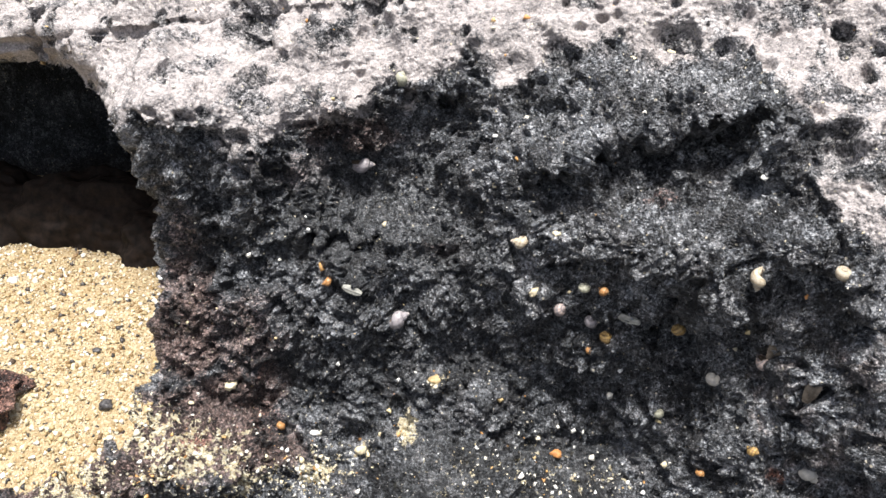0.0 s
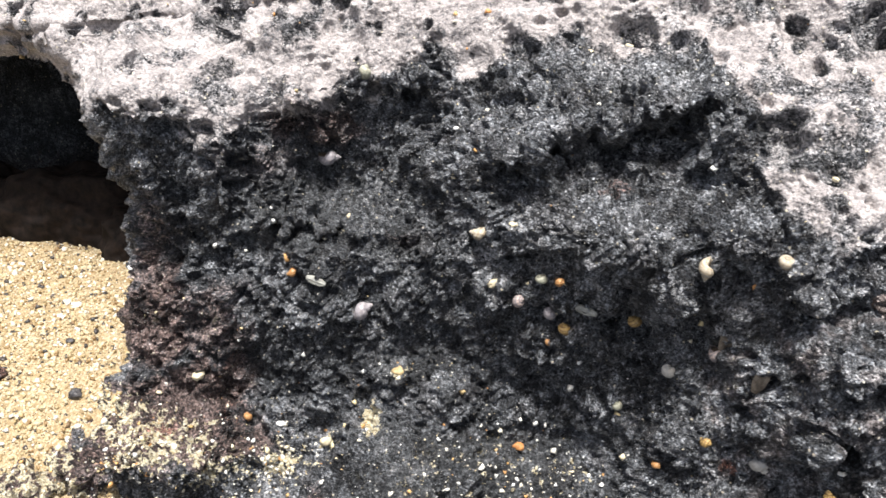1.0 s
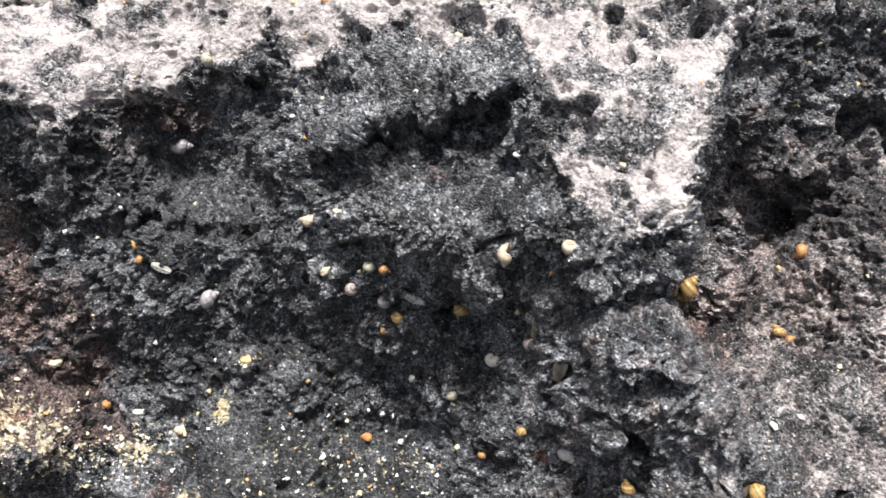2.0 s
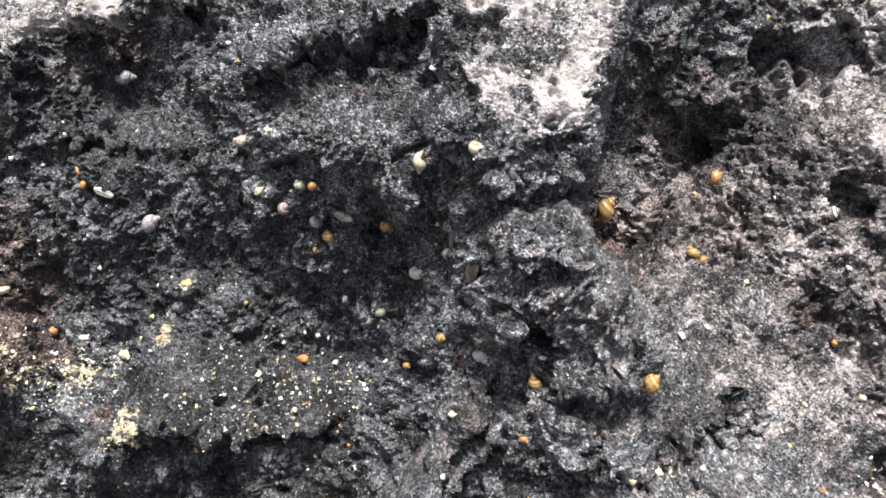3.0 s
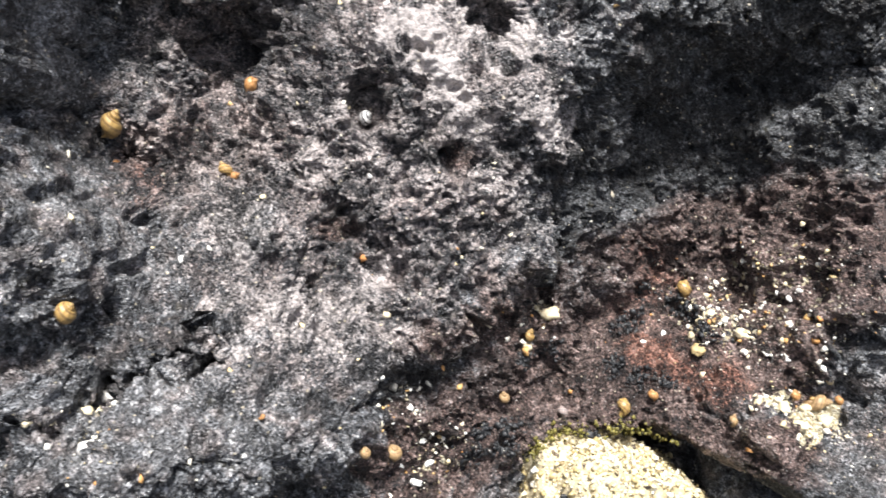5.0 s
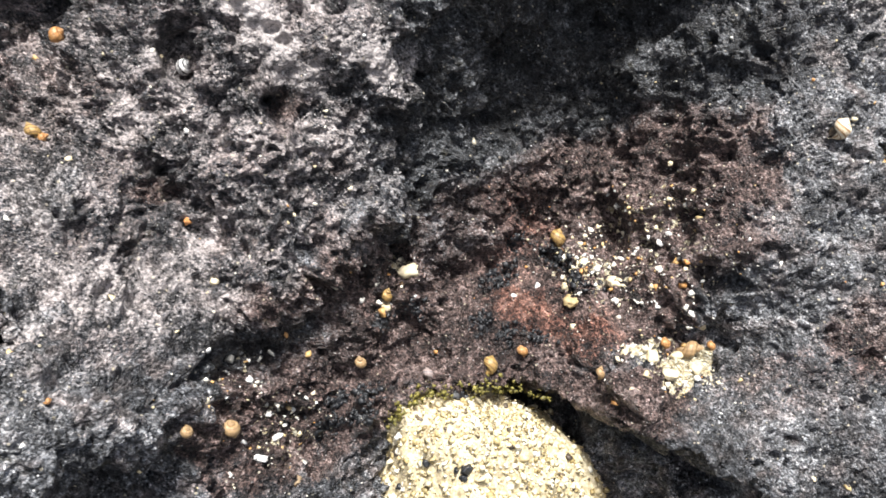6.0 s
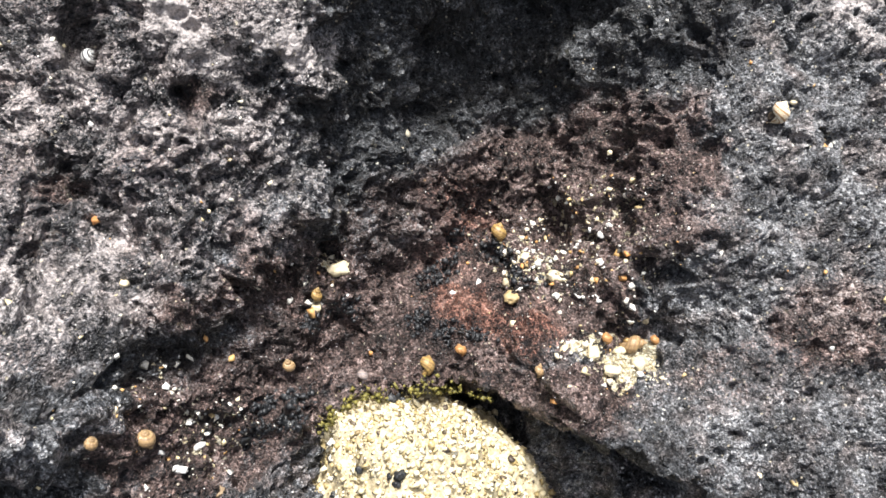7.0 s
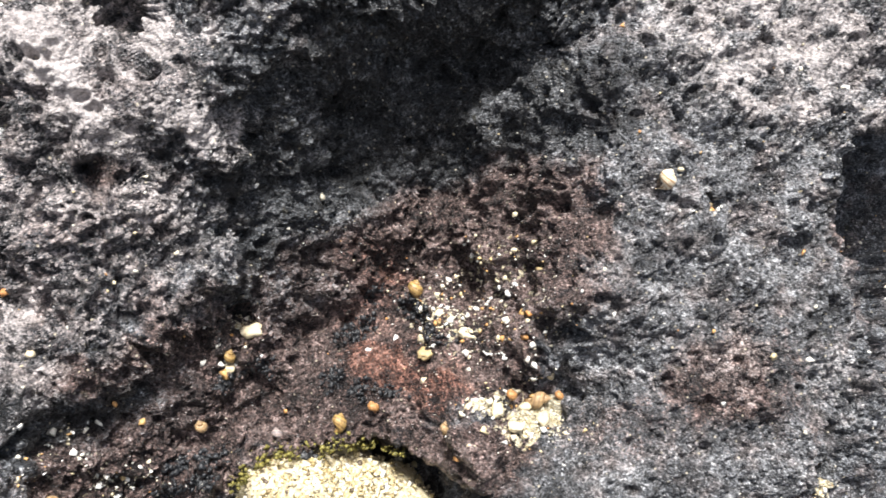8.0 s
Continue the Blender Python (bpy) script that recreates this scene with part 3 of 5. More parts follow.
OUTCROP_PITS_3 = [
    (0.4293, -0.0892, 0.0037, 1.5), (0.3818, -0.1009, 0.0033, 1.2), (0.5164, -0.0664, 0.0048, 1.4), (0.4612, -0.0699, 0.0031, 1.5), (0.5484, -0.0815, 0.0031, 1.5),
    (0.4255, -0.1018, 0.0057, 0.8), (0.3786, -0.1532, 0.0025, 1.6), (0.3497, -0.0991, 0.0027, 1), (0.6038, -0.1396, 0.003, 1), (0.5639, -0.0365, 0.0026, 1.5),
    (0.4188, -0.1156, 0.0037, 1.4), (0.3814, -0.1242, 0.0057, 0.8), (0.4176, -0.1168, 0.0046, 1.2), (0.4098, -0.1344, 0.0041, 1), (0.316, -0.1888, 0.0073, 1.3),
]
OUTCROP_PITS_4 = [(0.1813, -0.0572, 0.0055, 1.6), (0.1933, -0.0613, 0.0040, 1.5), (0.1726, -0.0859, 0.0080, 1.3), (0.207, -0.078, 0.0035, 1.3), (0.190, -0.047, 0.0030, 1.2)]
OUTCROP_PITS = OUTCROP_PITS_4 + OUTCROP_PITS_1 + OUTCROP_PITS_2 + OUTCROP_PITS_3
# ---- tints of the rock, each a soft patch: x, v, half width, half height, strength ----
LEDGE_BROWN = [
    (-0.203, 0.0163, 0.038, 0.019, 1), (-0.1452, -0.1077, 0.048, 0.024, 1), (-0.20, -0.13, 0.05, 0.022, 1), (-0.0978, -0.1118, 0.037, 0.019, 0.7), (-0.106, -0.049, 0.037, 0.037, 0.5),
    (-0.1415, -0.0464, 0.025, 0.044, 0.8), (-0.1212, -0.0817, 0.035, 0.019, 1), (-0.1365, 0.0063, 0.018, 0.027, 0.5), (-0.0512, 0.0587, 0.033, 0.014, 0.6),
    (-0.1313, -0.1055, 0.045, 0.018, 0.8), (-0.0756, 0.0404, 0.037, 0.02, 0.4), (0.0017, 0.0003, 0.017, 0.008, 0.4),
]
LEDGE_RUST = [
    (-0.0965, -0.0965, 0.013, 0.01, 0.5), (-0.1343, -0.1055, 0.012, 0.008, 0.6), (0.1491, -0.1006, 0.01, 0.005, 0.8), (-0.004, 0.0003, 0.014, 0.004, 0.6),
    (0.0966, 0.0222, 0.01, 0.003, 0.5), (-0.0495, -0.1375, 0.011, 0.014, 0.6), (-0.0991, -0.0691, 0.008, 0.008, 0.5),
]
LEDGE_SANDY = [
    (-0.1333, -0.1142, 0.044, 0.021, 0.7), (-0.0973, -0.1267, 0.04, 0.015, 0.66), (-0.1681, -0.1004, 0.028, 0.016, 0.72), (-0.195, -0.128, 0.040, 0.020, 0.74), (-0.0696, -0.1239, 0.028, 0.019, 0.58),
    (-0.0197, -0.0966, 0.008, 0.012, 1), (-0.0446, -0.1111, 0.012, 0.006, 0.7), (0.084, -0.1171, 0.015, 0.009, 0.4), (-0.0012, -0.069, 0.012, 0.004, 0.6),
    (-0.0742, -0.1243, 0.016, 0.011, 0.9), (-0.0274, -0.148, 0.012, 0.009, 0.8), (0.072, -0.220, 0.014, 0.008, 0.9), (0.085, -0.199, 0.014, 0.006, 0.8),
    (0.034, -0.1141, 0.035, 0.015, 0.25), (0.040, -0.130, 0.070, 0.030, 0.35), (0.0809, -0.1317, 0.06, 0.018, 0.22),
]
# The first patch paints the hollow's shade onto its mouth.
LEDGE_BLACK = [
    (-0.2247, 0.0618, 0.055, 0.055, 1), (0.0185, -0.1854, 0.108, 0.035, 0.75), (0.0677, -0.1126, 0.081, 0.028, 0.25), (-0.0255, -0.0634, 0.076, 0.024, 0.55),
    (-0.0699, -0.0683, 0.037, 0.025, 0.5), (-0.0424, 0.0121, 0.088, 0.044, 0.6), (0.0618, -0.0569, 0.114, 0.034, 0.32), (-0.0127, -0.062, 0.078, 0.062, 0.35),
    (0.0288, -0.1326, 0.103, 0.047, 0.65), (0.0797, -0.1016, 0.069, 0.027, 0.3),
]
LEDGE_PALE = [
    (0.109, -0.0232, 0.014, 0.012, 0.7), (0.0827, -0.0045, 0.031, 0.012, 0.35), (0.0966, 0.071, 0.037, 0.015, 0.5), (0.0017, 0.0316, 0.031, 0.023, 0.25),
    (0.0903, 0.0323, 0.03, 0.017, 0.5), (0.055, -0.008, 0.045, 0.026, 0.45), (0.125, -0.04, 0.035, 0.035, 0.4), (0.150, -0.10, 0.03, 0.03, 0.45), (0.1525, -0.0364, 0.027, 0.027, 0.65), (0.1707, -0.0782, 0.029, 0.027, 0.8),
]
LEDGE_TINTS = {"brown": LEDGE_BROWN, "rust": LEDGE_RUST, "sandy": LEDGE_SANDY, "black": LEDGE_BLACK, "pale": LEDGE_PALE}
OUTCROP_CRUST = [
    (0.3666, 0.0113, 0.057, 0.02, 0.58), (0.3826, -0.0212, 0.034, 0.022, 0.76), (0.3023, -0.1115, 0.055, 0.019, 0.48), (0.3449, -0.0095, 0.04, 0.051, 0.28),
    (0.3149, -0.1091, 0.048, 0.03, 0.4), (0.6732, -0.0202, 0.06, 0.034, 0.58), (0.6315, -0.1531, 0.03, 0.02, 0.3), (0.3629, -0.0339, 0.033, 0.031, 0.2),
    (0.2874, -0.0179, 0.031, 0.018, 0.3), (0.3365, 0.0661, 0.026, 0.045, 0.7), (0.3475, 0.0187, 0.03, 0.049, 0.34), (0.3036, -0.1137, 0.042, 0.029, 0.36),
    (0.3347, 0.0072, 0.027, 0.02, 0.5), (0.4009, 0.001, 0.027, 0.017, 0.75), (0.4064, -0.0279, 0.018, 0.018, 0.8), (0.3069, -0.112, 0.049, 0.02, 0.38),
    (0.3211, -0.1281, 0.021, 0.014, 0.38), (0.3551, 0.0105, 0.024, 0.02, 0.9), (0.6502, -0.0163, 0.052, 0.034, 0.45), (0.6965, -0.0081, 0.043, 0.032, 0.6),
    (0.7029, -0.0246, 0.024, 0.043, 0.45), (0.3397, -0.1115, 0.018, 0.018, 0.45), (0.3327, -0.0937, 0.021, 0.014, 0.4), (0.1711, 0.0256, 0.031, 0.028, 0.6),
    (0.6783, -0.1545, 0.013, 0.023, 0.3), (0.2341, -0.0027, 0.018, 0.047, 0.25),
]
OUTCROP_BROWN = [
    (0.3916, -0.1365, 0.036, 0.036, 0.9), (0.3559, -0.1748, 0.034, 0.029, 0.9), (0.543, -0.0897, 0.049, 0.055, 0.9), (0.493, -0.1272, 0.066, 0.042, 0.9),
    (0.3839, -0.1376, 0.05, 0.028, 1), (0.3858, -0.1782, 0.067, 0.018, 0.9), (0.6271, -0.1651, 0.03, 0.028, 0.75), (0.5063, -0.1835, 0.04, 0.015, 0.9),
    (0.232, -0.0359, 0.02, 0.018, 0.6), (0.2762, -0.0304, 0.047, 0.021, 0.5), (0.3725, -0.0452, 0.015, 0.007, 0.7), (0.3172, -0.0747, 0.013, 0.006, 0.8),
    (0.711, -0.1057, 0.016, 0.048, 0.8), (0.2834, -0.0173, 0.026, 0.014, 0.4), (0.5774, -0.1772, 0.04, 0.015, 0.4),
]
OUTCROP_RUST = [
    (0.4877, -0.1495, 0.031, 0.014, 0.6), (0.4751, -0.1248, 0.027, 0.021, 0.4), (0.4781, -0.0953, 0.018, 0.015, 0.5), (0.3755, -0.1135, 0.009, 0.007, 0.3),
    (0.2332, -0.054, 0.008, 0.011, 0.5), (0.5103, -0.1583, 0.019, 0.008, 0.5),
]
OUTCROP_SANDY = [
    (0.5455, -0.1177, 0.017, 0.031, 0.42), (0.5265, -0.1308, 0.02, 0.017, 0.42), (0.5305, -0.1688, 0.018, 0.009, 0.72), (0.5493, -0.1758, 0.011, 0.007, 0.75),
    (0.5173, -0.164, 0.008, 0.004, 0.9), (0.5148, -0.1282, 0.018, 0.018, 0.5), (0.3585, -0.1807, 0.019, 0.016, 0.4), (0.4193, -0.1215, 0.006, 0.006, 0.8),
    (0.4087, -0.1359, 0.004, 0.004, 0.8), (0.6743, -0.2183, 0.006, 0.005, 1), (0.6237, -0.0837, 0.013, 0.004, 0.5), (0.236, -0.1453, 0.013, 0.011, 0.25),
    (0.3453, -0.1557, 0.015, 0.013, 0.3),
]
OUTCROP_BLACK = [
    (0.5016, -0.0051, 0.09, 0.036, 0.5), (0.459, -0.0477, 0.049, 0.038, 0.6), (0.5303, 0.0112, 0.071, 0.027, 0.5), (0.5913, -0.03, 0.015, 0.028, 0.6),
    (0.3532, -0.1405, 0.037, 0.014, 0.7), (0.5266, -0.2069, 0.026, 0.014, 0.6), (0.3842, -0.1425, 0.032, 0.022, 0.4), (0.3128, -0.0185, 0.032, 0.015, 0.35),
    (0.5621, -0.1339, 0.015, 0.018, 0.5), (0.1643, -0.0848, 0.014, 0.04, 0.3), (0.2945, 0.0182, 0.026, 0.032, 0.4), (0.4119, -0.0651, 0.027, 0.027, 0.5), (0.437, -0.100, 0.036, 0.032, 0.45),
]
OUTCROP_PALE = [
    (0.2616, -0.1395, 0.053, 0.023, 0.75), (0.3009, -0.1466, 0.029, 0.023, 0.5), (0.2479, -0.144, 0.038, 0.021, 1.0), (0.225, -0.0772, 0.033, 0.028, 0.8),
    (0.1953, -0.0655, 0.027, 0.031, 0.35), (0.6235, -0.109, 0.061, 0.043, 0.95), (0.6285, -0.04, 0.033, 0.038, 0.6), (0.6436, -0.1701, 0.038, 0.033, 0.5),
    (0.3473, -0.0722, 0.032, 0.025, 0.4), (0.3269, -0.0915, 0.051, 0.018, 0.45), (0.3428, -0.0567, 0.05, 0.022, 0.2), (0.542, -0.1834, 0.031, 0.013, 0.4),
]
OUTCROP_TINTS = {"crust": OUTCROP_CRUST, "brown": OUTCROP_BROWN, "rust": OUTCROP_RUST, "sandy": OUTCROP_SANDY, "black": OUTCROP_BLACK, "pale": OUTCROP_PALE}

# ---- larger zones of a tint, each: tint, strength, how ragged its edge is, and its outline as x, v ----
OUTCROP_ZONES = [
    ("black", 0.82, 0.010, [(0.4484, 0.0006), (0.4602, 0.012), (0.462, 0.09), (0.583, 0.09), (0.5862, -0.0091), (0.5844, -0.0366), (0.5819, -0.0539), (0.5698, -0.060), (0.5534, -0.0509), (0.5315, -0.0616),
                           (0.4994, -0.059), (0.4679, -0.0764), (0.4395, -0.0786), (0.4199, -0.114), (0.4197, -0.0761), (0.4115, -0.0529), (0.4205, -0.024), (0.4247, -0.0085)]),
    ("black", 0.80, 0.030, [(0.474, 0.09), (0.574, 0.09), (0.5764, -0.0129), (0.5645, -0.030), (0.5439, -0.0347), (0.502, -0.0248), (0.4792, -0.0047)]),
    ("brown", 0.95, 0.012, [(0.434, -0.0806), (0.4679, -0.0764), (0.5055, -0.0624), (0.5532, -0.0537), (0.5804, -0.0588), (0.5774, -0.0816), (0.5628, -0.0957), (0.5568, -0.135), (0.5449, -0.1477),
                           (0.5545, -0.1675), (0.517, -0.1608), (0.4833, -0.1777), (0.47, -0.204), (0.4134, -0.1745), (0.3844, -0.200), (0.333, -0.200), (0.3409, -0.161), (0.375, -0.1246), (0.3905, -0.1186), (0.4176, -0.1132)]),
    ("pale", 0.85, 0.014, [(0.5911, 0.10), (0.72, 0.10), (0.7136, -0.0466), (0.6978, -0.0722), (0.6955, -0.1202), (0.6982, -0.1788), (0.6534, -0.24), (0.5481, -0.2026), (0.4962, -0.1824), (0.5526, -0.1835),
                          (0.5626, -0.138), (0.5598, -0.111), (0.5809, -0.0819), (0.5874, -0.037)]),
    ("brown", 0.50, 0.016, [(0.6152, -0.1413), (0.6434, -0.1345), (0.6687, -0.1456), (0.6708, -0.180), (0.6507, -0.1949), (0.6076, -0.1807)]),
    ("crust", 0.50, 0.022, [(0.5957, 0.10), (0.7161, 0.10), (0.7093, -0.0439), (0.6825, -0.0445), (0.6497, -0.0214), (0.6098, -0.0158)]),
    ("crust", 0.72, 0.014, [(0.3252, 0.0229), (0.3601, 0.04), (0.4183, 0.0079), (0.4213, -0.0136), (0.4103, -0.0374), (0.3931, -0.045), (0.3676, -0.026), (0.3488, -0.0084)]),
    ("crust", 0.46, 0.016, [(0.2594, -0.0997), (0.2889, -0.0916), (0.3215, -0.1036), (0.3556, -0.1137), (0.328, -0.136), (0.2989, -0.1271), (0.2736, -0.116)]),
    ("crust", 0.36, 0.020, [(0.235, 0.02), (0.30, 0.0), (0.36, -0.02), (0.43, -0.02), (0.415, -0.08), (0.37, -0.12), (0.30, -0.13), (0.25, -0.09), (0.225, -0.04)]),
    ("brown", 0.40, 0.030, [(0.225, 0.06), (0.40, 0.06), (0.43, -0.03), (0.41, -0.09), (0.36, -0.13), (0.30, -0.14), (0.25, -0.10), (0.22, -0.03)]),
    ("brown", 0.55, 0.020, [(0.215, -0.02), (0.26, -0.015), (0.30, -0.03), (0.29, -0.06), (0.24, -0.065), (0.215, -0.05)]),
    ("black", 0.70, 0.006, [(0.2595, -0.0669), (0.2739, -0.0569), (0.2902, -0.0677), (0.293, -0.0825), (0.2821, -0.089), (0.2672, -0.084)]),
    ("rust", 0.75, 0.010, [(0.4612, -0.1393), (0.485, -0.137), (0.5047, -0.1484), (0.516, -0.1564), (0.4994, -0.166), (0.4803, -0.1587), (0.4644, -0.1549)]),
    ("rust", 0.55, 0.012, [(0.4698, -0.0883), (0.4974, -0.0886), (0.5076, -0.1111), (0.4931, -0.1272), (0.4706, -0.1124)]),
    ("sandy", 1.10, 0.004, [(0.5145, -0.1627), (0.5353, -0.1671), (0.5335, -0.171), (0.5597, -0.1669), (0.557, -0.1747), (0.547, -0.1807), (0.5346, -0.1799), (0.5345, -0.1724), (0.5159, -0.1665)]),
]
LEDGE_ZONES = [
    ("sandy", 1.20, 0.005, [(0.056, -0.1870), (0.0740, -0.185), (0.086, -0.190), (0.110, -0.183), (0.112, -0.191), (0.078, -0.205), (0.057, -0.196)]),
    ("sandy", 1.50, 0.008, [(-0.05, -0.238), (0.0439, -0.228), (0.0688, -0.217), (0.120, -0.214), (0.12, -0.28), (-0.06, -0.28)]),
    ("brown", 0.80, 0.012, [(-0.02, -0.185), (0.05, -0.182), (0.06, -0.198), (0.04, -0.214), (-0.05, -0.224)]),
]

RES = 0.00062


def axis(lo, hi, fine_lo, fine_hi):
    """Places along one side of a face: close together where it is seen, wider apart beyond."""
    def beyond(length):
        out, gap = [0.0], RES
        while out[-1] < length:
            gap = min(1.3 * gap, 0.004)
            out.append(out[-1] + gap)
        return np.array(out[1:])
    return np.concatenate((fine_lo - beyond(fine_lo - lo)[::-1], np.arange(fine_lo, fine_hi, RES), fine_hi + beyond(hi - fine_hi)))


def nearest(places, value):
    return np.clip(np.searchsorted(places, value), 0, len(places) - 1)


def add_zone(out, x, v, rag, strength, soft, outline):
    """Lays one zone over the tint there, with a ragged edge that is soft over that width."""
    q = np.array(outline)
    reach = 2.5 * soft
    i = np.where((x[0] > q[:, 0].min() - reach) & (x[0] < q[:, 0].max() + reach))[0]
    j = np.where((v[:, 0] > q[:, 1].min() - reach) & (v[:, 0] < q[:, 1].max() + reach))[0]
    if not (len(i) and len(j)):
        return
    w = np.s_[j[0]:j[-1] + 1, i[0]:i[-1] + 1]
    X, V = x[w], v[w]
    far, inside = np.full(X.shape, 9.0), np.zeros(X.shape, bool)
    for (ax, av), (bx, bv) in zip(q, np.roll(q, -1, 0)):
        k = np.clip(((X - ax) * (bx - ax) + (V - av) * (bv - av)) / ((bx - ax) ** 2 + (bv - av) ** 2 + 1e-12), 0, 1)
        far = np.minimum(far, np.hypot(X - ax - k * (bx - ax), V - av - k * (bv - av)))
        if av != bv:
            inside ^= ((av > V) != (bv > V)) & (X < (bx - ax) * (V - av) / (bv - av) + ax)
    signed = np.where(inside, far, -far) / soft + 1.1 * rag[w]
    out[w] = np.maximum(out[w], strength * step(-0.9, 0.9, signed))


def soft_patches(patches, x, v, p):
    """How much of a tint lies at each place: the strongest patch there, with a ragged edge."""
    out = np.zeros(x.shape, np.float32)
    rag = 0.45 * perlin(p, 0.03, 7).reshape(x.shape) + 0.30 * perlin(p, 0.011, 8).reshape(x.shape)
    for px, pv, rx, rv, strength in patches:
        i, j = np.where(np.abs(x[0] - px) < 2.1 * rx)[0], np.where(np.abs(v[:, 0] - pv) < 2.1 * rv)[0]
        if len(i) and len(j):
            w = np.s_[j[0]:j[-1] + 1, i[0]:i[-1] + 1]
            q = np.sqrt(((x[w] - px) / rx) ** 2 + ((v[w] - pv) / rv) ** 2)
            out[w] = np.maximum(out[w], strength * (1 - step(0.35, 1.35, q + rag[w])))
    return out


def press_pits(d, x, v, pits, warp):
    """Round, uneven holes in the surface: x, v, radius, depth over radius."""
    for px, pv, r, deep in pits:
        i, j = np.where(np.abs(x[0] - px) < 1.7 * r)[0], np.where(np.abs(v[:, 0] - pv) < 1.7 * r)[0]
        if len(i) and len(j):
            w = np.s_[j[0]:j[-1] + 1, i[0]:i[-1] + 1]
            q = np.sqrt(((x[w] - px) / r) ** 2 + ((v[w] - pv) / r) ** 2) + 0.55 * warp[w]
            d[w] += deep * r * (1 - step(0.45, 1.10, q)) - 0.10 * r * np.exp(-((q - 1.25) / 0.22) ** 2)


def rock(name, label, xs, vs, depth, pits, tints, zones, crust_of, warm, seed, back, part_names, parts_of):
    """A boulder: a finely broken, pitted face, closed by plain flanks behind."""
    rng = np.random.default_rng(seed)
    x0, x1, v0, v1 = xs[0], xs[-1], vs[0], vs[-1]
    x, v = np.meshgrid(xs, vs)
    d = depth(x, v)
    p = np.stack((x, v, d), -1).reshape(-1, 3)

    def noise(size, k, at=p):
        return perlin(at, size, k).reshape(x.shape)

    tint = {key: soft_patches(patches, x, v, p) for key, patches in tints.items()}
    tint.setdefault("crust", np.zeros(x.shape, np.float32))
    tint["warm"] = np.full(x.shape, warm, np.float32)
    n28, n13, n6, n3 = noise(0.028, 11), noise(0.0125, 12), noise(0.0062, 13), noise(0.0031, 14)
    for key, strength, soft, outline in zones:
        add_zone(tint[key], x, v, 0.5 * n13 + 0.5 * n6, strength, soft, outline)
    rag = 0.014 * noise(0.02, 3) + 0.005 * noise(0.006, 4)
    tint["crust"] = np.maximum(crust_of(x, v, rag), tint["crust"])
    crust = tint["crust"]
    # broken clinker, quieter on the crust and on the near-black parts
    quiet = 1 - 0.72 * step(0.35, 0.9, crust) - 0.20 * tint["black"] * (1 - crust) - (0.05 + 0.37 * step(0.48, 0.58, x)) * np.minimum(tint["pale"], 1) * (1 - crust)
    bent = p + np.stack((0.0030 * perlin(p, 0.009, 31), 0.0030 * perlin(p, 0.009, 32), 0 * p[:, 0]), 1)
    b9, b5, b2 = noise(0.0090, 16, bent), noise(0.0047, 17, bent), noise(0.0024, 18, bent)
    n2 = noise(0.0016, 15)
    gy, gx = np.gradient(d, vs, xs)
    slope = 1 / np.sqrt(1 + gx ** 2 + gy ** 2)
    open_face = 0.4 + 0.6 * step(0.25, 0.75, slope)
    knobbly = 0.0072 * (np.abs(n13) - 0.28) + 0.0034 * b9 + (0.3 + 0.7 * open_face) * 0.0052 * (np.abs(b5) - 0.28) * (0.9 + 0.7 * n28) + open_face * (0.0017 * n3 + 0.0018 * (0.28 - np.abs(b2)))
    rough = (1 - 0.2 * crust) * 0.0085 * n28 + quiet * knobbly + 0.0026 * crust * n13 + (1 - 0.45 * crust) * open_face * 0.0011 * n2
    # vesicles: many small, few large
    count = int((x1 - x0) * (v1 - v0) * 90000)
    r = 0.0006 + 0.0036 * rng.random(count) ** 8
    px, pv = x0 + (x1 - x0) * rng.random(count), v0 + (v1 - v0) * rng.random(count)
    own = nearest(vs, pv), nearest(xs, px)
    keep = rng.random(count) < 0.62 - 0.22 * crust[own] - 0.30 * (np.minimum(tint["pale"], 1) * step(0.48, 0.58, x))[own]
    deep = 0.6 + 1.0 * rng.random(count)
    small = np.stack((px, pv, r, deep), 1)[keep]
    gap = np.zeros_like(d)
    big = small[(small[:, 2] > 0.0013) & (rng.random(len(small)) < 0.4)] * np.array((1, 1, 1.25, 0)) + np.array((0, 0, 0, 1))
    for px, pv, r, _ in np.concatenate((big, [(a, b, 1.15 * c, 1) for a, b, c, _ in pits])):
        i, j = np.where(np.abs(xs - px) < 1.7 * r)[0], np.where(np.abs(vs - pv) < 1.7 * r)[0]
        if len(i) and len(j):
            w = np.s_[j[0]:j[-1] + 1, i[0]:i[-1] + 1]
            q = np.hypot(x[w] - px, v[w] - pv) / r + 0.4 * n6[w]
            gap[w] = np.maximum(gap[w], 1 - step(0.6, 1.3, q))
    # worn patches where the crust has gone blue-grey
    worn = step(0.10, 0.42, 0.7 * noise(0.042, 21) + 0.6 * noise(0.019, 22) + 0.35 * n6)
    tint["crust"] = crust * (1 - 0.6 * np.maximum(gap, worn))
    tint["pale"] = np.maximum(tint["pale"], crust * np.maximum(0.7 * gap, 0.9 * worn))
    holes = np.zeros_like(d)
    press_pits(holes, x, v, small, 0.6 * n6 + 0.4 * n3)
    press_pits(holes, x, v, pits, 0.8 * n13 + 0.5 * n6)
    # out along the face's own direction
    out = rough * (0.3 + 0.7 * step(0.12, 0.45, slope)) - holes
    nx, nv = gx * slope, gy * slope
    X, V, D = x + nx * out, v + nv * out, d - slope * out
    verts = place(X, V, D).reshape(-1, 3)
    rows, cols = x.shape
    idx = np.arange(rows * cols).reshape(rows, cols)
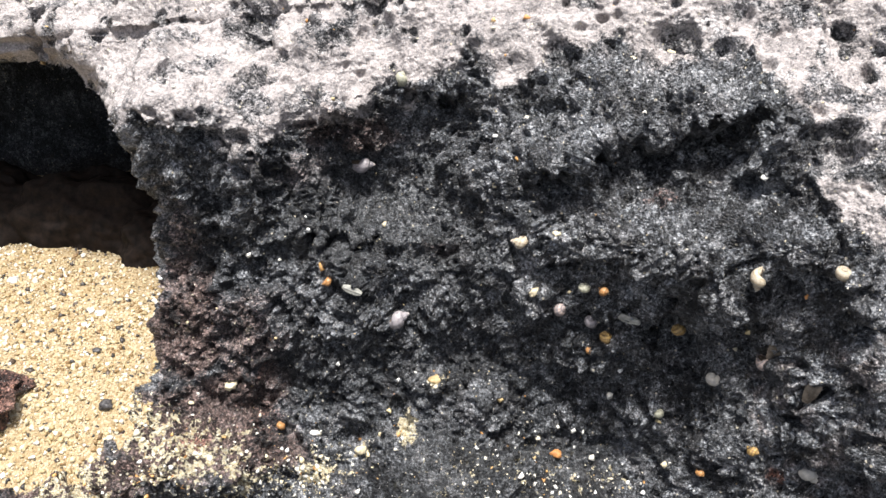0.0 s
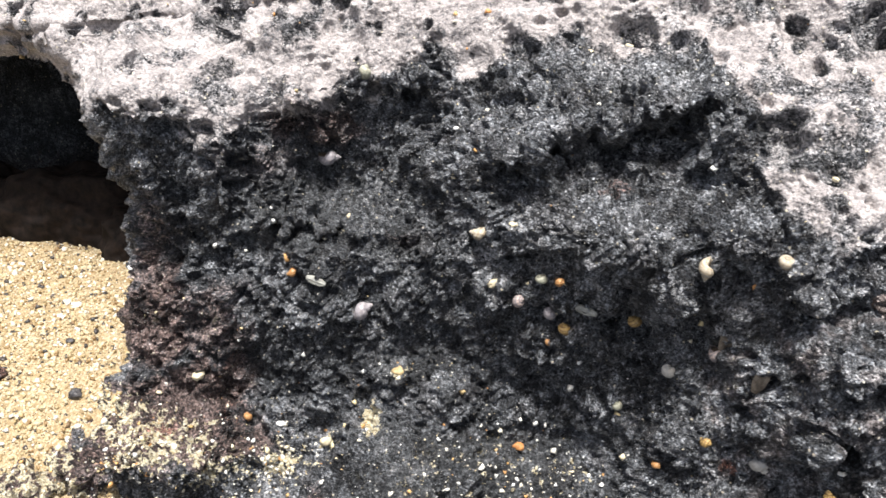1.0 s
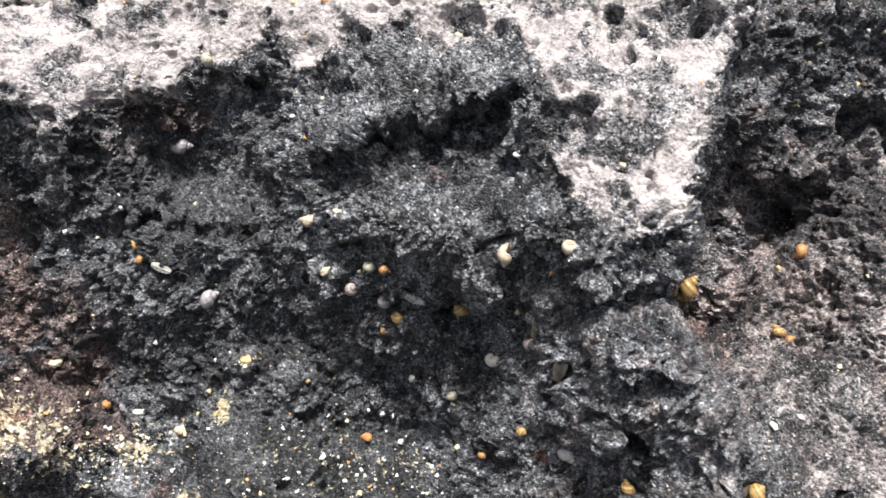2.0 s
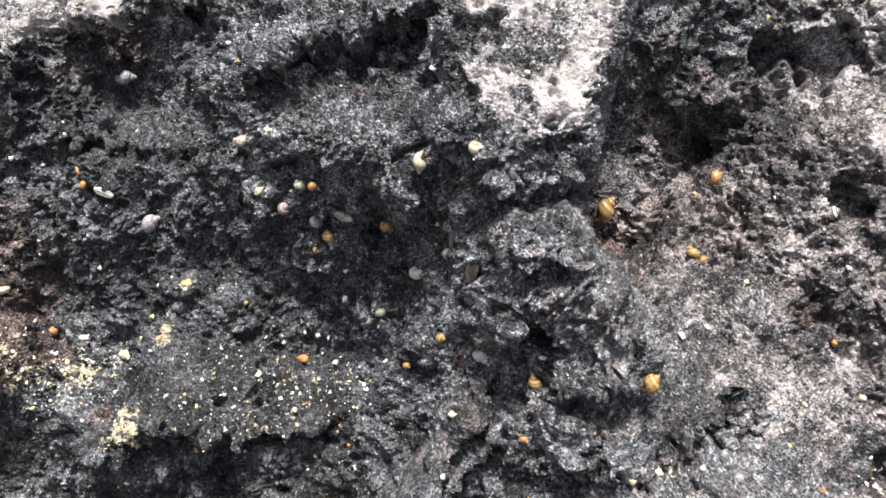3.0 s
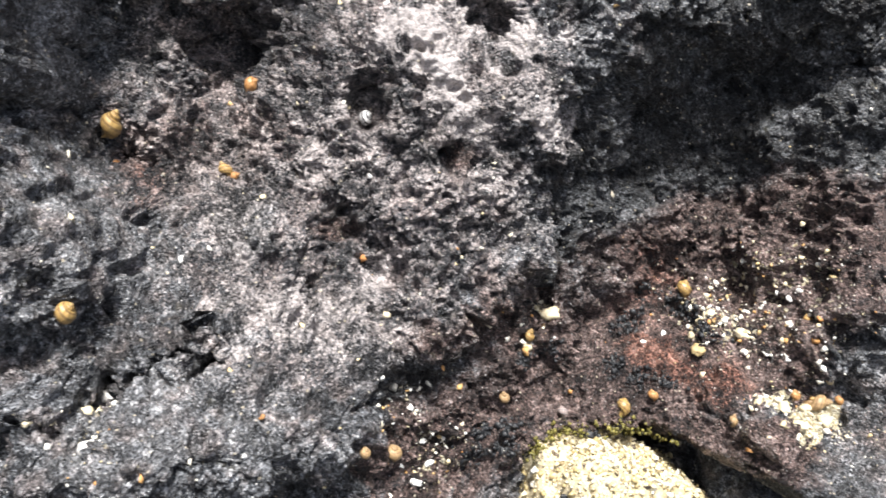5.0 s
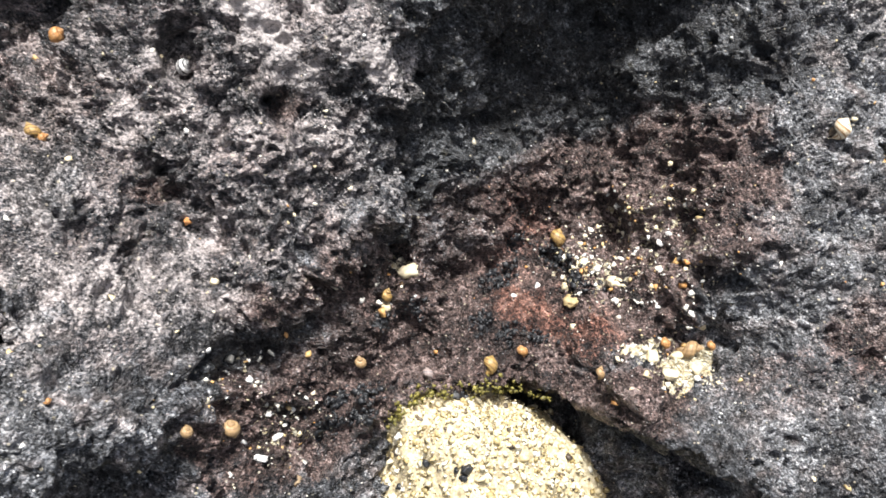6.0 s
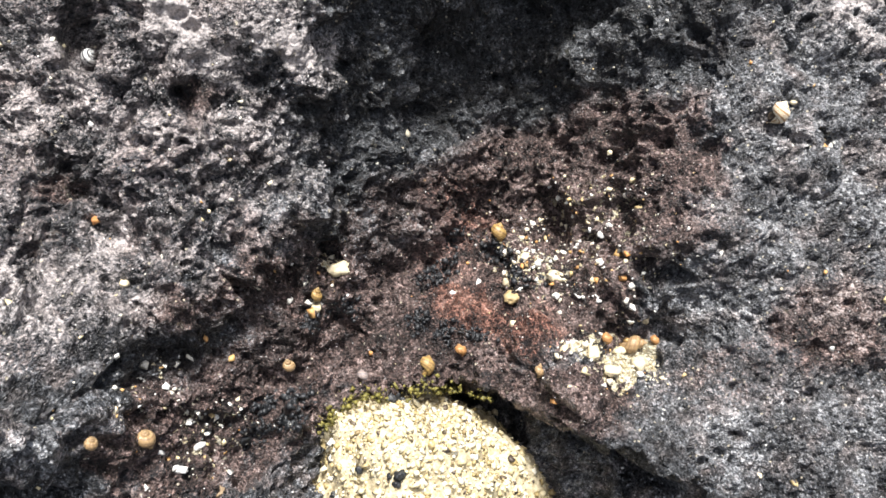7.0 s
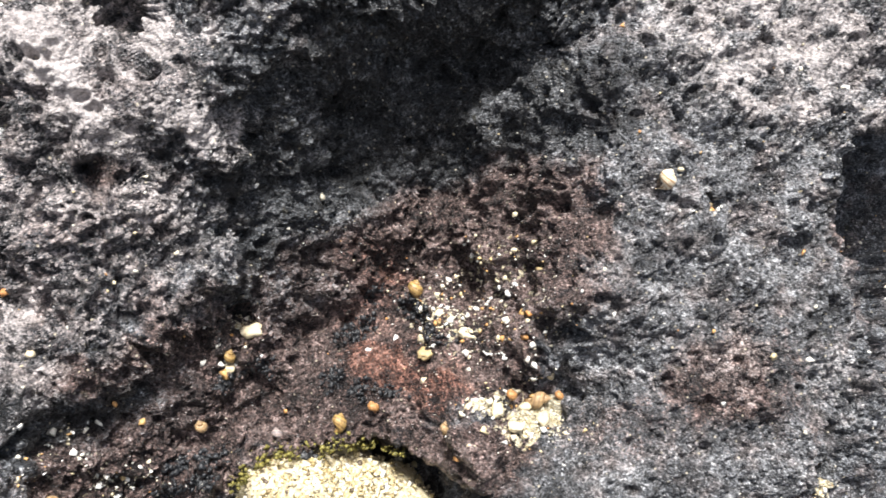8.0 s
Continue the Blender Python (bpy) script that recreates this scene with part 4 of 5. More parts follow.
    faces = np.stack((idx[:-1, :-1], idx[:-1, 1:], idx[1:, 1:], idx[1:, :-1]), -1).reshape(-1, 4)
    # flanks and back, in coarse rounded steps
    rim = np.concatenate((idx[0, :-1], idx[:-1, -1], idx[-1, :0:-1], idx[:0:-1, 0]))
    ring, sheets, start = rim, [verts], len(verts)
    mid = np.array(((x0 + x1) / 2, (v0 + v1) / 2))
    rx, rv, rd = X.ravel()[rim], V.ravel()[rim], D.ravel()[rim]
    extra = []
    for s, shrink in ((0.15, 1.02), (0.4, 1.01), (0.7, 0.93), (0.9, 0.75), (1.0, 0.4), (1.02, 0.01)):
        qx, qv = mid[0] + (rx - mid[0]) * shrink, mid[1] + (rv - mid[1]) * shrink
        qd = rd + back * s
        q = np.stack((qx, qv, qd), 1)
        q = q + 0.012 * perlin(q, 0.06, 5)[:, None] * np.array((1, 1, -1))
        sheets.append(place(q[:, 0], q[:, 1], q[:, 2]))
        nxt = np.arange(start, start + len(rim))
        start += len(rim)
        extra.append(np.stack((ring, np.roll(ring, -1), np.roll(nxt, -1), nxt), -1)[:, ::-1])
        ring = nxt
    verts = np.concatenate(sheets)
    more = len(verts) - rows * cols
    values = {key: np.concatenate((t.ravel(), np.full(more, 0.15 if key == "crust" else 0.0))) for key, t in tint.items()}
    faces = np.concatenate([faces] + extra)
    which = parts_of(x, v, crust)[:-1, :-1].ravel()
    faces, which = faces[np.concatenate((which >= 0, np.ones(len(faces) - len(which), bool)))], which[which >= 0]
    which = np.concatenate((which, np.full(len(faces) - len(which), len(part_names) - 1)))
    ob = new(name)
    tagged(ob, label, "rock")
    for k, (part_name, part_label) in enumerate(part_names):
        own = faces[which == k]
        used, own = np.unique(own, return_inverse=True)
        child = mesh_from(part_name, verts[used], own.reshape(-1, 4), LAVA, True, {key: t[used] for key, t in values.items()})
        child.parent = ob
        if part_label:
            tagged(child, part_label)
    return dict(ob=ob, X=X, V=V, D=D, x=xs, v=vs)


def on_rock(r, x, v):
    """A place on a boulder's finished face, and the direction out of it."""
    i, j = int(nearest(r["v"], v)), int(nearest(r["x"], x))
    w = np.s_[i - 5:i + 6, j - 5:j + 6]
    d = float(np.median(r["D"][w]))
    gx = (np.median(r["D"][i - 8:i + 9, j + 8]) - np.median(r["D"][i - 8:i + 9, j - 8])) / (16 * RES)
    gv = (np.median(r["D"][i + 8, j - 8:j + 9]) - np.median(r["D"][i - 8, j - 8:j + 9])) / (16 * RES)
    gx, gv = float(np.clip(gx, -0.6, 0.6)), float(np.clip(gv, -0.6, 0.6))
    n = gx * np.array((1.0, 0, 0)) + gv * UP - AWAY
    return Vector(place(x, v, d)), Vector(n).normalized()


def crust_on_ledge(x, v, rag):
    seam = np.interp(v, SEAM[:, 0], SEAM[:, 1])
    return (1 - step(-0.004, 0.010, x - seam)) * (1 - 0.15 * step(0.125, 0.16, x)) * step(-0.010, 0.010, v - np.interp(x, CRUST_EDGE[:, 0], CRUST_EDGE[:, 1]) + rag)


def no_crust(x, v, rag):
    return np.zeros_like(x)


def ledge_parts(x, v, crust):
    return np.where(into_hollow(x, v) > 0.006, -1, np.where(crust > 0.5, 1, 0))


def outcrop_parts(x, v, crust):
    niche = ((x - 0.485) / 0.095) ** 2 + ((v + 0.09) / 0.12) ** 2 < 1
    knob = ((x - 0.205) / 0.065) ** 2 + ((v + 0.08) / 0.06) ** 2 < 1
    return np.where(niche, 2, np.where(knob, 1, np.where(x > 0.56, 3, 0)))


LEDGE = rock("ledge_boulder", "dark pitted lava boulder with a bleached pinkish top crust", axis(-0.48, 0.27, -0.245, 0.225), axis(-0.29, 0.20, -0.23, 0.16), ledge_depth, LEDGE_PITS, LEDGE_TINTS, LEDGE_ZONES, crust_on_ledge, 0.2, 1, 0.30,
             (("dark_face", "blue-black knobbly lava face"), ("bleached_crust", "pale pinkish pitted crust"), ("flank", "")), ledge_parts)
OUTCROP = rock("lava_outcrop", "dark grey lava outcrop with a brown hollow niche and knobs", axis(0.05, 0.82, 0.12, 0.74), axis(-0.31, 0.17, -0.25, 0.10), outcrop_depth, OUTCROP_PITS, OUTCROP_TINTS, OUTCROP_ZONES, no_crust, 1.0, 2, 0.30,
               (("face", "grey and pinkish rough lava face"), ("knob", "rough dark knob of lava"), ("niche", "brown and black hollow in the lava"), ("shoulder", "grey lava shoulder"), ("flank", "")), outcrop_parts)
ROCKS = {"A": LEDGE, "B": OUTCROP}


# ---- the ground: one sheet of sand to the horizon, banked up in the hollow beside the ledge ----
def ground_height(x, y):
    low = -0.14 + 0.222 * (1 - step(-0.17, -0.11, x)) * step(0.02, 0.20, y) * (1 - step(0.5, 1.6, np.hypot(x + 0.3, y - 0.5)))
    return np.minimum(low, 0.082 - 0.55 * np.clip(0.352 - y, 0, 0.4))


def spread(lo, hi, stepsize, far):
    inner = np.arange(lo, hi, stepsize)
    out = 0.02 * 1.35 ** np.arange(40)
    out = np.cumsum(out)
    out = out[out < far]
    return np.concatenate((lo - out[::-1], inner, hi + out))


gx_, gy_ = np.meshgrid(spread(-0.42, -0.12, 0.0016, 3000), spread(0.24, 0.66, 0.0016, 3000))
gp = np.stack((gx_, gy_, 0 * gx_), -1).reshape(-1, 3)
gz = ground_height(gx_, gy_) + (0.004 * perlin(gp, 0.06, 21) + 0.0012 * perlin(gp, 0.012, 22) + 0.0007 * perlin(gp, 0.004, 23)).reshape(gx_.shape)
idx = np.arange(gx_.size).reshape(gx_.shape)
ground = mesh_from("ground", np.stack((gx_, gy_, gz), -1).reshape(-1, 3), np.stack((idx[:-1, :-1], idx[:-1, 1:], idx[1:, 1:], idx[1:, :-1]), -1).reshape(-1, 4), SAND)
tagged(ground, "golden shell sand banked beside the rock, dark shingle beyond", "sand", kind="structure")


# ---- grains: small uneven lumps, many in one mesh ----
LUMP = np.array([(x, y, z) for x in (-0.62, 0.62) for y in (-0.62, 0.62) for z in (-0.62, 0.62)])
LUMP_FACES = np.array([(0, 1, 3, 2), (4, 6, 7, 5), (0, 4, 5, 1), (2, 3, 7, 6), (0, 2, 6, 4), (1, 5, 7, 3)])


def grains(name, label, category, places, sizes, material, seed, kind="stuff"):
    rng = np.random.default_rng(seed)
    n = len(places)
    shape = (LUMP[None] + 0.27 * rng.standard_normal((n, 8, 3))) * (0.65 + 0.7 * rng.random((n, 1, 3)))
    a = rng.standard_normal((n, 3, 3))
    turn = np.linalg.qr(a)[0]
    shape = np.einsum("nij,nkj->nki", turn, shape) * np.asarray(sizes)[:, None, None]
    verts = (shape + np.asarray(places)[:, None]).reshape(-1, 3)
    faces = (LUMP_FACES[None] + 8 * np.arange(n)[:, None, None]).reshape(-1, 4)
    return tagged(mesh_from(name, verts, faces, material, True), label, category, kind=kind)


rng = np.random.default_rng(5)
n = 20000
sx, sy = -0.40 + 0.27 * rng.random(n), 0.27 + 0.36 * rng.random(n)
spt = np.stack((sx, sy, 0 * sx), 1)
sz = ground_height(sx, sy) + 0.004 * perlin(spt, 0.06, 21) + 0.0012 * perlin(spt, 0.012, 22) + 0.0002
grains("sand_grains", "loose golden and white sand grains with dark specks", "sand", np.stack((sx, sy, sz), 1), 0.0005 + 0.0014 * rng.random(n) ** 3, GRAIN, 6)


def rock_grains(r, tints, n, seed, spread_out, largest):
    """Crumbs that lodge where sand has gathered, and thinly elsewhere."""
    rng = np.random.default_rng(seed)
    got = []
    sandy = tints["sandy"]
    weight = np.array([a[2] * a[3] * a[4] for a in sandy])
    pick = rng.choice(len(sandy), n, p=weight / weight.sum())
    s = np.array(sandy)[pick]
    x, v = s[:, 0] + 0.62 * s[:, 2] * rng.standard_normal(n), s[:, 1] + 0.62 * s[:, 3] * rng.standard_normal(n)
    m = int(n * spread_out)
    x = np.concatenate((x, r["x"][5] + (r["x"][-5] - r["x"][5]) * rng.random(m)))
    v = np.concatenate((v, r["v"][5] + (r["v"][-5] - r["v"][5]) * rng.random(m)))
    i, j = nearest(r["v"], v), nearest(r["x"], x)
    ok = (i > 4) & (j > 4) & (i < len(r["v"]) - 5) & (j < len(r["x"]) - 5)
    i, j = i[ok], j[ok]
    return place(r["X"][i, j], r["V"][i, j], r["D"][i, j] - 0.0002), 0.0004 + largest * rng.random(len(i)) ** 4


for r, tints, count, seed, name, largest in ((LEDGE, LEDGE_TINTS, 1000, 31, "boulder", 0.0014), (OUTCROP, OUTCROP_TINTS, 800, 32, "outcrop", 0.0015)):
    where, size = rock_grains(r, tints, count, seed, 0.8, largest)
    grains("shell_crumbs", "cream and white shell crumbs lodged in the rock of the " + name, "shell crumbs", where, size, CRUMB, seed + 10)


# ---- the sandstone lump in the niche ----
def lump_mesh(name, centre, radii, material, seed, rings=60, rough=0.06, turn=0.0, square=0.22, fall=0.0):
    u, w = np.meshgrid(np.linspace(0, 2 * np.pi, 2 * rings, endpoint=False), np.linspace(0.02, np.pi - 0.02, rings))
    q = np.stack((np.sin(w) * np.cos(u), np.sin(w) * np.sin(u), np.cos(w)), -1)
    flat = q.reshape(-1, 3)
    k = 1 + rough * 2.2 * perlin(flat, 0.8, seed) + rough * perlin(flat, 0.33, seed + 1) + 0.4 * rough * perlin(flat, 0.12, seed + 2)
    k *= (np.abs(flat) ** 3).sum(1) ** (-square)
    c, s = math.cos(turn), math.sin(turn)
    pts = flat * k[:, None] * np.array(radii)
    pts = np.stack((c * pts[:, 0] - s * pts[:, 1], s * pts[:, 0] + c * pts[:, 1], pts[:, 2]), 1)
    pts[:, 2] -= fall * np.maximum(pts[:, 0], -0.01)
    n = 2 * rings
    idx = np.arange(rings * n).reshape(rings, n)
    nxt = np.roll(idx, -1, 1)
    faces = np.stack((idx[:-1], idx[1:], nxt[1:], nxt[:-1]), -1).reshape(-1, 4)
    top, bottom = len(pts), len(pts) + 1
    verts = np.concatenate((pts, pts[idx[0]].mean(0)[None], pts[idx[-1]].mean(0)[None]))
    caps = [(idx[0, k], nxt[0, k], top, top) for k in range(n)] + [(nxt[-1, k], idx[-1, k], bottom, bottom) for k in range(n)]
    caps = np.array(caps)
    faces = np.concatenate((faces, np.stack((caps[:, 0], caps[:, 1], caps[:, 2]), -1)[:, [0, 1, 2, 2]]))
    quads, tris = faces[:-2 * n], faces[-2 * n:, :3]
    me = bpy.data.meshes.new(name)
    me.from_pydata((verts + 0).tolist(), [], quads.tolist() + tris.tolist())
    me.polygons.foreach_set("use_smooth", np.ones(len(me.polygons), bool))
    me.materials.append(material)
    ob = new(name, me)
    ob.location = centre
    return ob, verts + np.array(centre)


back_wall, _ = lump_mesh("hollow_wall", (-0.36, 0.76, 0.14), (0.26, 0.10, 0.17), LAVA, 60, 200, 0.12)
tagged(back_wall, "brown lava boulder at the back of the sandy hollow, its shade painted black", "rock")

roof, _ = lump_mesh("overhang_rock", (-0.42, 0.665, 0.254), (0.32, 0.185, 0.046), LAVA, 61, 120, 0.04)
tagged(roof, "dark lava slab that roofs the sandy hollow", "rock")


def tint_lump(ob, key, values):
    ob.data.attributes.new(key, "FLOAT", "POINT").data.foreach_set("value", np.asarray(values, np.float32))


# near-black brown: the hollow's shade is put into the stones' colour
SHADED_BROWN = plain_material("shaded_brown_rock", (0.004, 0.0035, 0.003), (0.020, 0.0135, 0.0105), 170, 0.75)
SHADED_BROWN.node_tree.nodes["Principled BSDF"].inputs["Specular IOR Level"].default_value = 0.12
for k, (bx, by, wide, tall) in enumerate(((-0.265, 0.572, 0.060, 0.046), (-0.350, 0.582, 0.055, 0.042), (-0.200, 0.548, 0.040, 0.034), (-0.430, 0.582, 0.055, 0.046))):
    base_rock, _ = lump_mesh("hollow_rock", (bx, by - 0.026, 0.076), (wide, 0.034, 1.15 * tall), SHADED_BROWN, 64 + 3 * k, 90, 0.10)
    tagged(base_rock, "brown lava stone at the back of the sandy hollow, darkened as if shaded", "rock", group="stones in the hollow")
# the hollow's shade painted on the wall: blacker above, brown at the foot
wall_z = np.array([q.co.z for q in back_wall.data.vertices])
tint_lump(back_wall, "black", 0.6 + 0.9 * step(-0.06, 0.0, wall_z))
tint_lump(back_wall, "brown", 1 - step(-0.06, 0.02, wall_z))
STONE = plain_material("sandstone", (0.30, 0.24, 0.13), (0.70, 0.62, 0.43), 420, 0.8)
STONE_GRIT, grit_nodes, grit_links, grit_bsdf = material("stone_grit")
grit = ramp(grit_nodes, grit_links, grit_nodes.new("ShaderNodeNewGeometry").outputs["Random Per Island"], (0.0, (0.05, 0.04, 0.035)), (0.06, (0.14, 0.11, 0.08)), (0.09, (0.34, 0.26, 0.11)),
            (0.4, (0.56, 0.48, 0.29)), (0.8, (0.70, 0.64, 0.47)), (1.0, (0.82, 0.80, 0.72)))
stain = texture(grit_nodes, grit_links, "ShaderNodeTexNoise", 34, grit_nodes.new("ShaderNodeTexCoord").outputs["Object"], Detail=5, Roughness=0.65).outputs["Fac"]
grit_links.new(mixed(grit_nodes, grit_links, ramp(grit_nodes, grit_links, stain, (0.50, 0.0), (0.68, 0.7)), grit, (0.20, 0.15, 0.055)), grit_bsdf.inputs["Base Color"])
grit_bsdf.inputs["Roughness"].default_value = 0.5
STONE_AT = tuple(place(0.455, -0.256, 0.420))
stone, stone_pts = lump_mesh("sandstone_lump", STONE_AT, (0.069, 0.058, 0.070), STONE, 40, 110, 0.11, -0.3, 0.04, 0.5)
tagged(stone, "rounded lump of cream shell sandstone wedged in the niche", "stone")
rng = np.random.default_rng(9)
pick = rng.integers(0, len(stone_pts), 16000)
grains("stone_grains", "cream shell grains cemented on the sandstone lump", "shell grit", stone_pts[pick] + 0.0007 * rng.standard_normal((16000, 3)), 0.0004 + 0.0015 * rng.random(16000) ** 3, STONE_GRIT, 41)


# ---- black lava clots in the red-brown floor of the niche ----
CLOT = plain_material("black_clot", (0.006, 0.007, 0.008), (0.035, 0.038, 0.042), 500, 0.35)
CLOTS = [(0.5018, -0.1222), (0.4782, -0.1271), (0.5113, -0.1373), (0.4561, -0.1518), (0.4675, -0.1581), (0.4819, -0.1604), (0.4228, -0.141), (0.4065, -0.1435), (0.3808, -0.1758),
         (0.3957, -0.1762), (0.4844, -0.1147), (0.5045, -0.1279), (0.4676, -0.1327), (0.391, -0.1853), (0.3774, -0.1872)]
rng = np.random.default_rng(19)
for k, (x, v) in enumerate(CLOTS):
    reach = 0.0019 + 0.0016 * rng.random()
    cx, cv = x + 1.2 * reach * rng.standard_normal(70), v + 0.8 * reach * rng.standard_normal(70)
    ci, cj = nearest(OUTCROP["v"], cv), nearest(OUTCROP["x"], cx)
    clot = grains("lava_clot", "gritty black lava clot stuck in the red-brown niche", "lava clot", place(OUTCROP["X"][ci, cj], OUTCROP["V"][ci, cj], OUTCROP["D"][ci, cj]),
                  0.0006 + 0.0012 * rng.random(70) ** 2, CLOT, 20 + k, "")
    tagged(clot, group="black clots in the niche")


def on_stone(x, v):
    """The sandstone lump's face at a place."""
    q = stone_pts - ORIGIN
    near = np.hypot(q[:, 0] - x, q @ UP - v) < 0.0035
    return stone_pts[near][np.argmin((q @ AWAY)[near])]


# black lumps; the first two stand in for a dark hole at the top
for k, (x, v, size) in enumerate(((0.4400, -0.1790, 8), (0.4440, -0.1810, 5), (0.4330, -0.2065, 5), (0.4360, -0.2085, 3.5), (0.4290, -0.2055, 3), (0.4173, -0.2055, 4), (0.4050, -0.2200, 3.5), (0.4640, -0.1860, 2.5))):
    chip, _ = lump_mesh("dark_chip", tuple(on_stone(x, v)), (0.0005 * size, 0.0004 * size, 0.0004 * size), CLOT, 140 + k, 12, 0.2)
    tagged(chip, "black lump set in the cream sandstone", "lava chip", group="chips in the sandstone")


# ---- periwinkles ----
def whorls(tall, turns, t0, t1, sides=14, per_turn=26):
    """A coiled tube that grows as it winds down from the tip; unit length along its axis."""
    steps = max(8, int(per_turn * (t1 - t0)))
    t = np.linspace(t0, t1, steps)
    size = np.exp((t - turns) * (0.68 if tall else 0.74))
    ang = 2 * np.pi * t
    rad, tube = (0.22 if tall else 0.25) * size, (0.27 if tall else 0.29) * size
    drop = (0.80 if tall else 0.62) * (1 - size)
    a = np.linspace(0, 2 * np.pi, sides, endpoint=False)
    cr = rad[:, None] + tube[:, None] * np.cos(a)[None] * 0.92
    z = drop[:, None] + tube[:, None] * np.sin(a)[None] * 1.30
    cr = np.maximum(cr, 0.0)
    verts = np.stack((cr * np.cos(ang)[:, None], cr * np.sin(ang)[:, None], z), -1).reshape(-1, 3)
    idx = np.arange(steps * sides).reshape(steps, sides)
    nxt = np.roll(idx, -1, 1)
    faces = np.stack((idx[:-1], idx[1:], nxt[1:], nxt[:-1]), -1).reshape(-1, 4)
    across = np.repeat((a / (2 * np.pi))[None], steps, 0)
    age = np.repeat((t / turns)[:, None], sides, 1)
    return verts, faces, across, age


SHELL_MESHES = {}


def periwinkle(rock_key, x, v, size, turn, shape, tint, sink=0.39):
    """A small snail shell of that length in mm, clinging to the rock; turn: where its tip points, round from the x axis."""
    at, out = on_rock(ROCKS[rock_key], x, v)
    if (shape, tint) not in SHELL_MESHES:
        tall, turns, meshes = shape == "tall", 4.0, []
        for name, t0, t1 in (("spire", 0.4, turns - 1.02), ("body_whorl", turns - 1.08, turns)):
            verts, faces, across, age = whorls(tall, turns, t0, t1)
            ob = mesh_from(name, verts, faces, SHELLS[tint], True, {"across": across, "age": age})
            meshes.append((name, ob.data))
            bpy.data.objects.remove(ob)
        lid = bmesh.new()
        bmesh.ops.create_icosphere(lid, subdivisions=2, radius=0.26, matrix=Matrix.Translation((0.23, 0.0, 0.0)) @ Matrix.Diagonal((0.80, 0.3, 1.05, 1)))
        me = bpy.data.meshes.new("operculum")
        lid.to_mesh(me)
        lid.free()
        me.materials.append(OPERCULUM)
        meshes.append(("operculum", me))
        SHELL_MESHES[shape, tint] = meshes
    snail = new("periwinkle")
    for name, me in SHELL_MESHES[shape, tint]:
        new(name, me).parent = snail
    # the tip lies along the rock, a little raised
    a = radians(turn)
    tip = Vector((math.cos(a), 0, 0)) + math.sin(a) * Vector(UP)
    tip = (tip - tip.dot(out) * out).normalized()
    axis = (tip + 0.22 * out).normalized()
    under = -(out - out.dot(axis) * axis).normalized()
    m = Matrix((under, axis.cross(under), axis)).transposed().to_4x4()
    length = 1.0 * size / 1000 / (1.12 if shape == "tall" else 0.98)
    centre = at - Vector(AWAY) * length * sink - axis * length * 0.30
    snail.matrix_world = Matrix.Translation(centre) @ m @ Matrix.Diagonal((length, length, length, 1))
    return tagged(snail, SHELL_LABELS[tint], "sea snail", group="periwinkles on the rock")


OPERCULUM = plain_material("operculum", (0.05, 0.035, 0.025), (0.11, 0.08, 0.05), 300, 0.5)
SHELL_LABELS = {
    "grey": "grey periwinkle shell with a worn paler tip", "cream": "cream periwinkle shell with tan bands on dark rock",
    "white": "off-white worn periwinkle shell on dark rock", "green": "small greenish grey periwinkle shell on the rock",
    "ochre": "yellow-brown periwinkle shell lodged in the rock", "orange": "small orange periwinkle shell lodged in the rock",
    "pink": "pinkish grey banded periwinkle shell on the rock", "tan": "brown periwinkle shell with fine spiral bands",
    "striped": "cream periwinkle shell with brown spiral stripes", "zebra": "black and white banded shell in a round pit"}
periwinkle("A", -0.0412, 0.0445, 13.7, -8, "tall", "grey")
periwinkle("A", -0.0227, -0.0356, 14.7, 25, "tall", "grey")
periwinkle("A", 0.0357, 0.0029, 10.6, 170, "tall", "cream")
periwinkle("A", 0.126, -0.0132, 10.5, -105, "tall", "cream")
periwinkle("A", 0.1481, -0.0083, 8.1, 70, "round", "cream")
periwinkle("A", 0.1227, -0.0586, 8.5, 80, "round", "white", 0.8)
periwinkle("A", 0.1554, -0.0956, 10.9, -60, "tall", "white", 1.0)
periwinkle("A", -0.0203, 0.0847, 8.4, 60, "round", "green")
periwinkle("A", 0.1074, -0.0368, 7.9, 120, "round", "ochre")
periwinkle("A", -0.0596, -0.0173, 7.6, 200, "tall", "orange")
periwinkle("A", 0.0709, -0.0341, 8.6, 70, "round", "grey")
periwinkle("A", 0.0777, -0.0415, 8.2, 80, "round", "ochre")
periwinkle("A", 0.0562, -0.0284, 8.7, 30, "round", "pink")
periwinkle("A", 0.0735, -0.0191, 6.2, 10, "round", "orange")
periwinkle("A", 0.0646, -0.0175, 6.8, 100, "round", "green")
periwinkle("A", 0.1401, -0.0502, 8.9, -20, "round", "pink", 0.8)
periwinkle("A", 0.1042, -0.0793, 7.0, 90, "round", "green")
periwinkle("A", 0.0712, -0.0489, 5.0, 60, "round", "orange")
periwinkle("A", 0.1367, -0.0888, 6.4, -10, "round", "ochre")
periwinkle("A", 0.1204, -0.1047, 5.3, -30, "round", "orange")
periwinkle("A", -0.0917, -0.0987, 6.3, 90, "round", "orange")
periwinkle("B", 0.2224, -0.1001, 11.3, 50, "round", "ochre")
periwinkle("B", 0.1761, -0.1037, 8.6, 95, "tall", "ochre")
periwinkle("B", 0.2171, -0.0245, 17.0, 60, "tall", "ochre")
periwinkle("B", 0.278, -0.0047, 8.9, 20, "round", "orange")
periwinkle("B", 0.2642, -0.0457, 10.4, 110, "tall", "ochre")
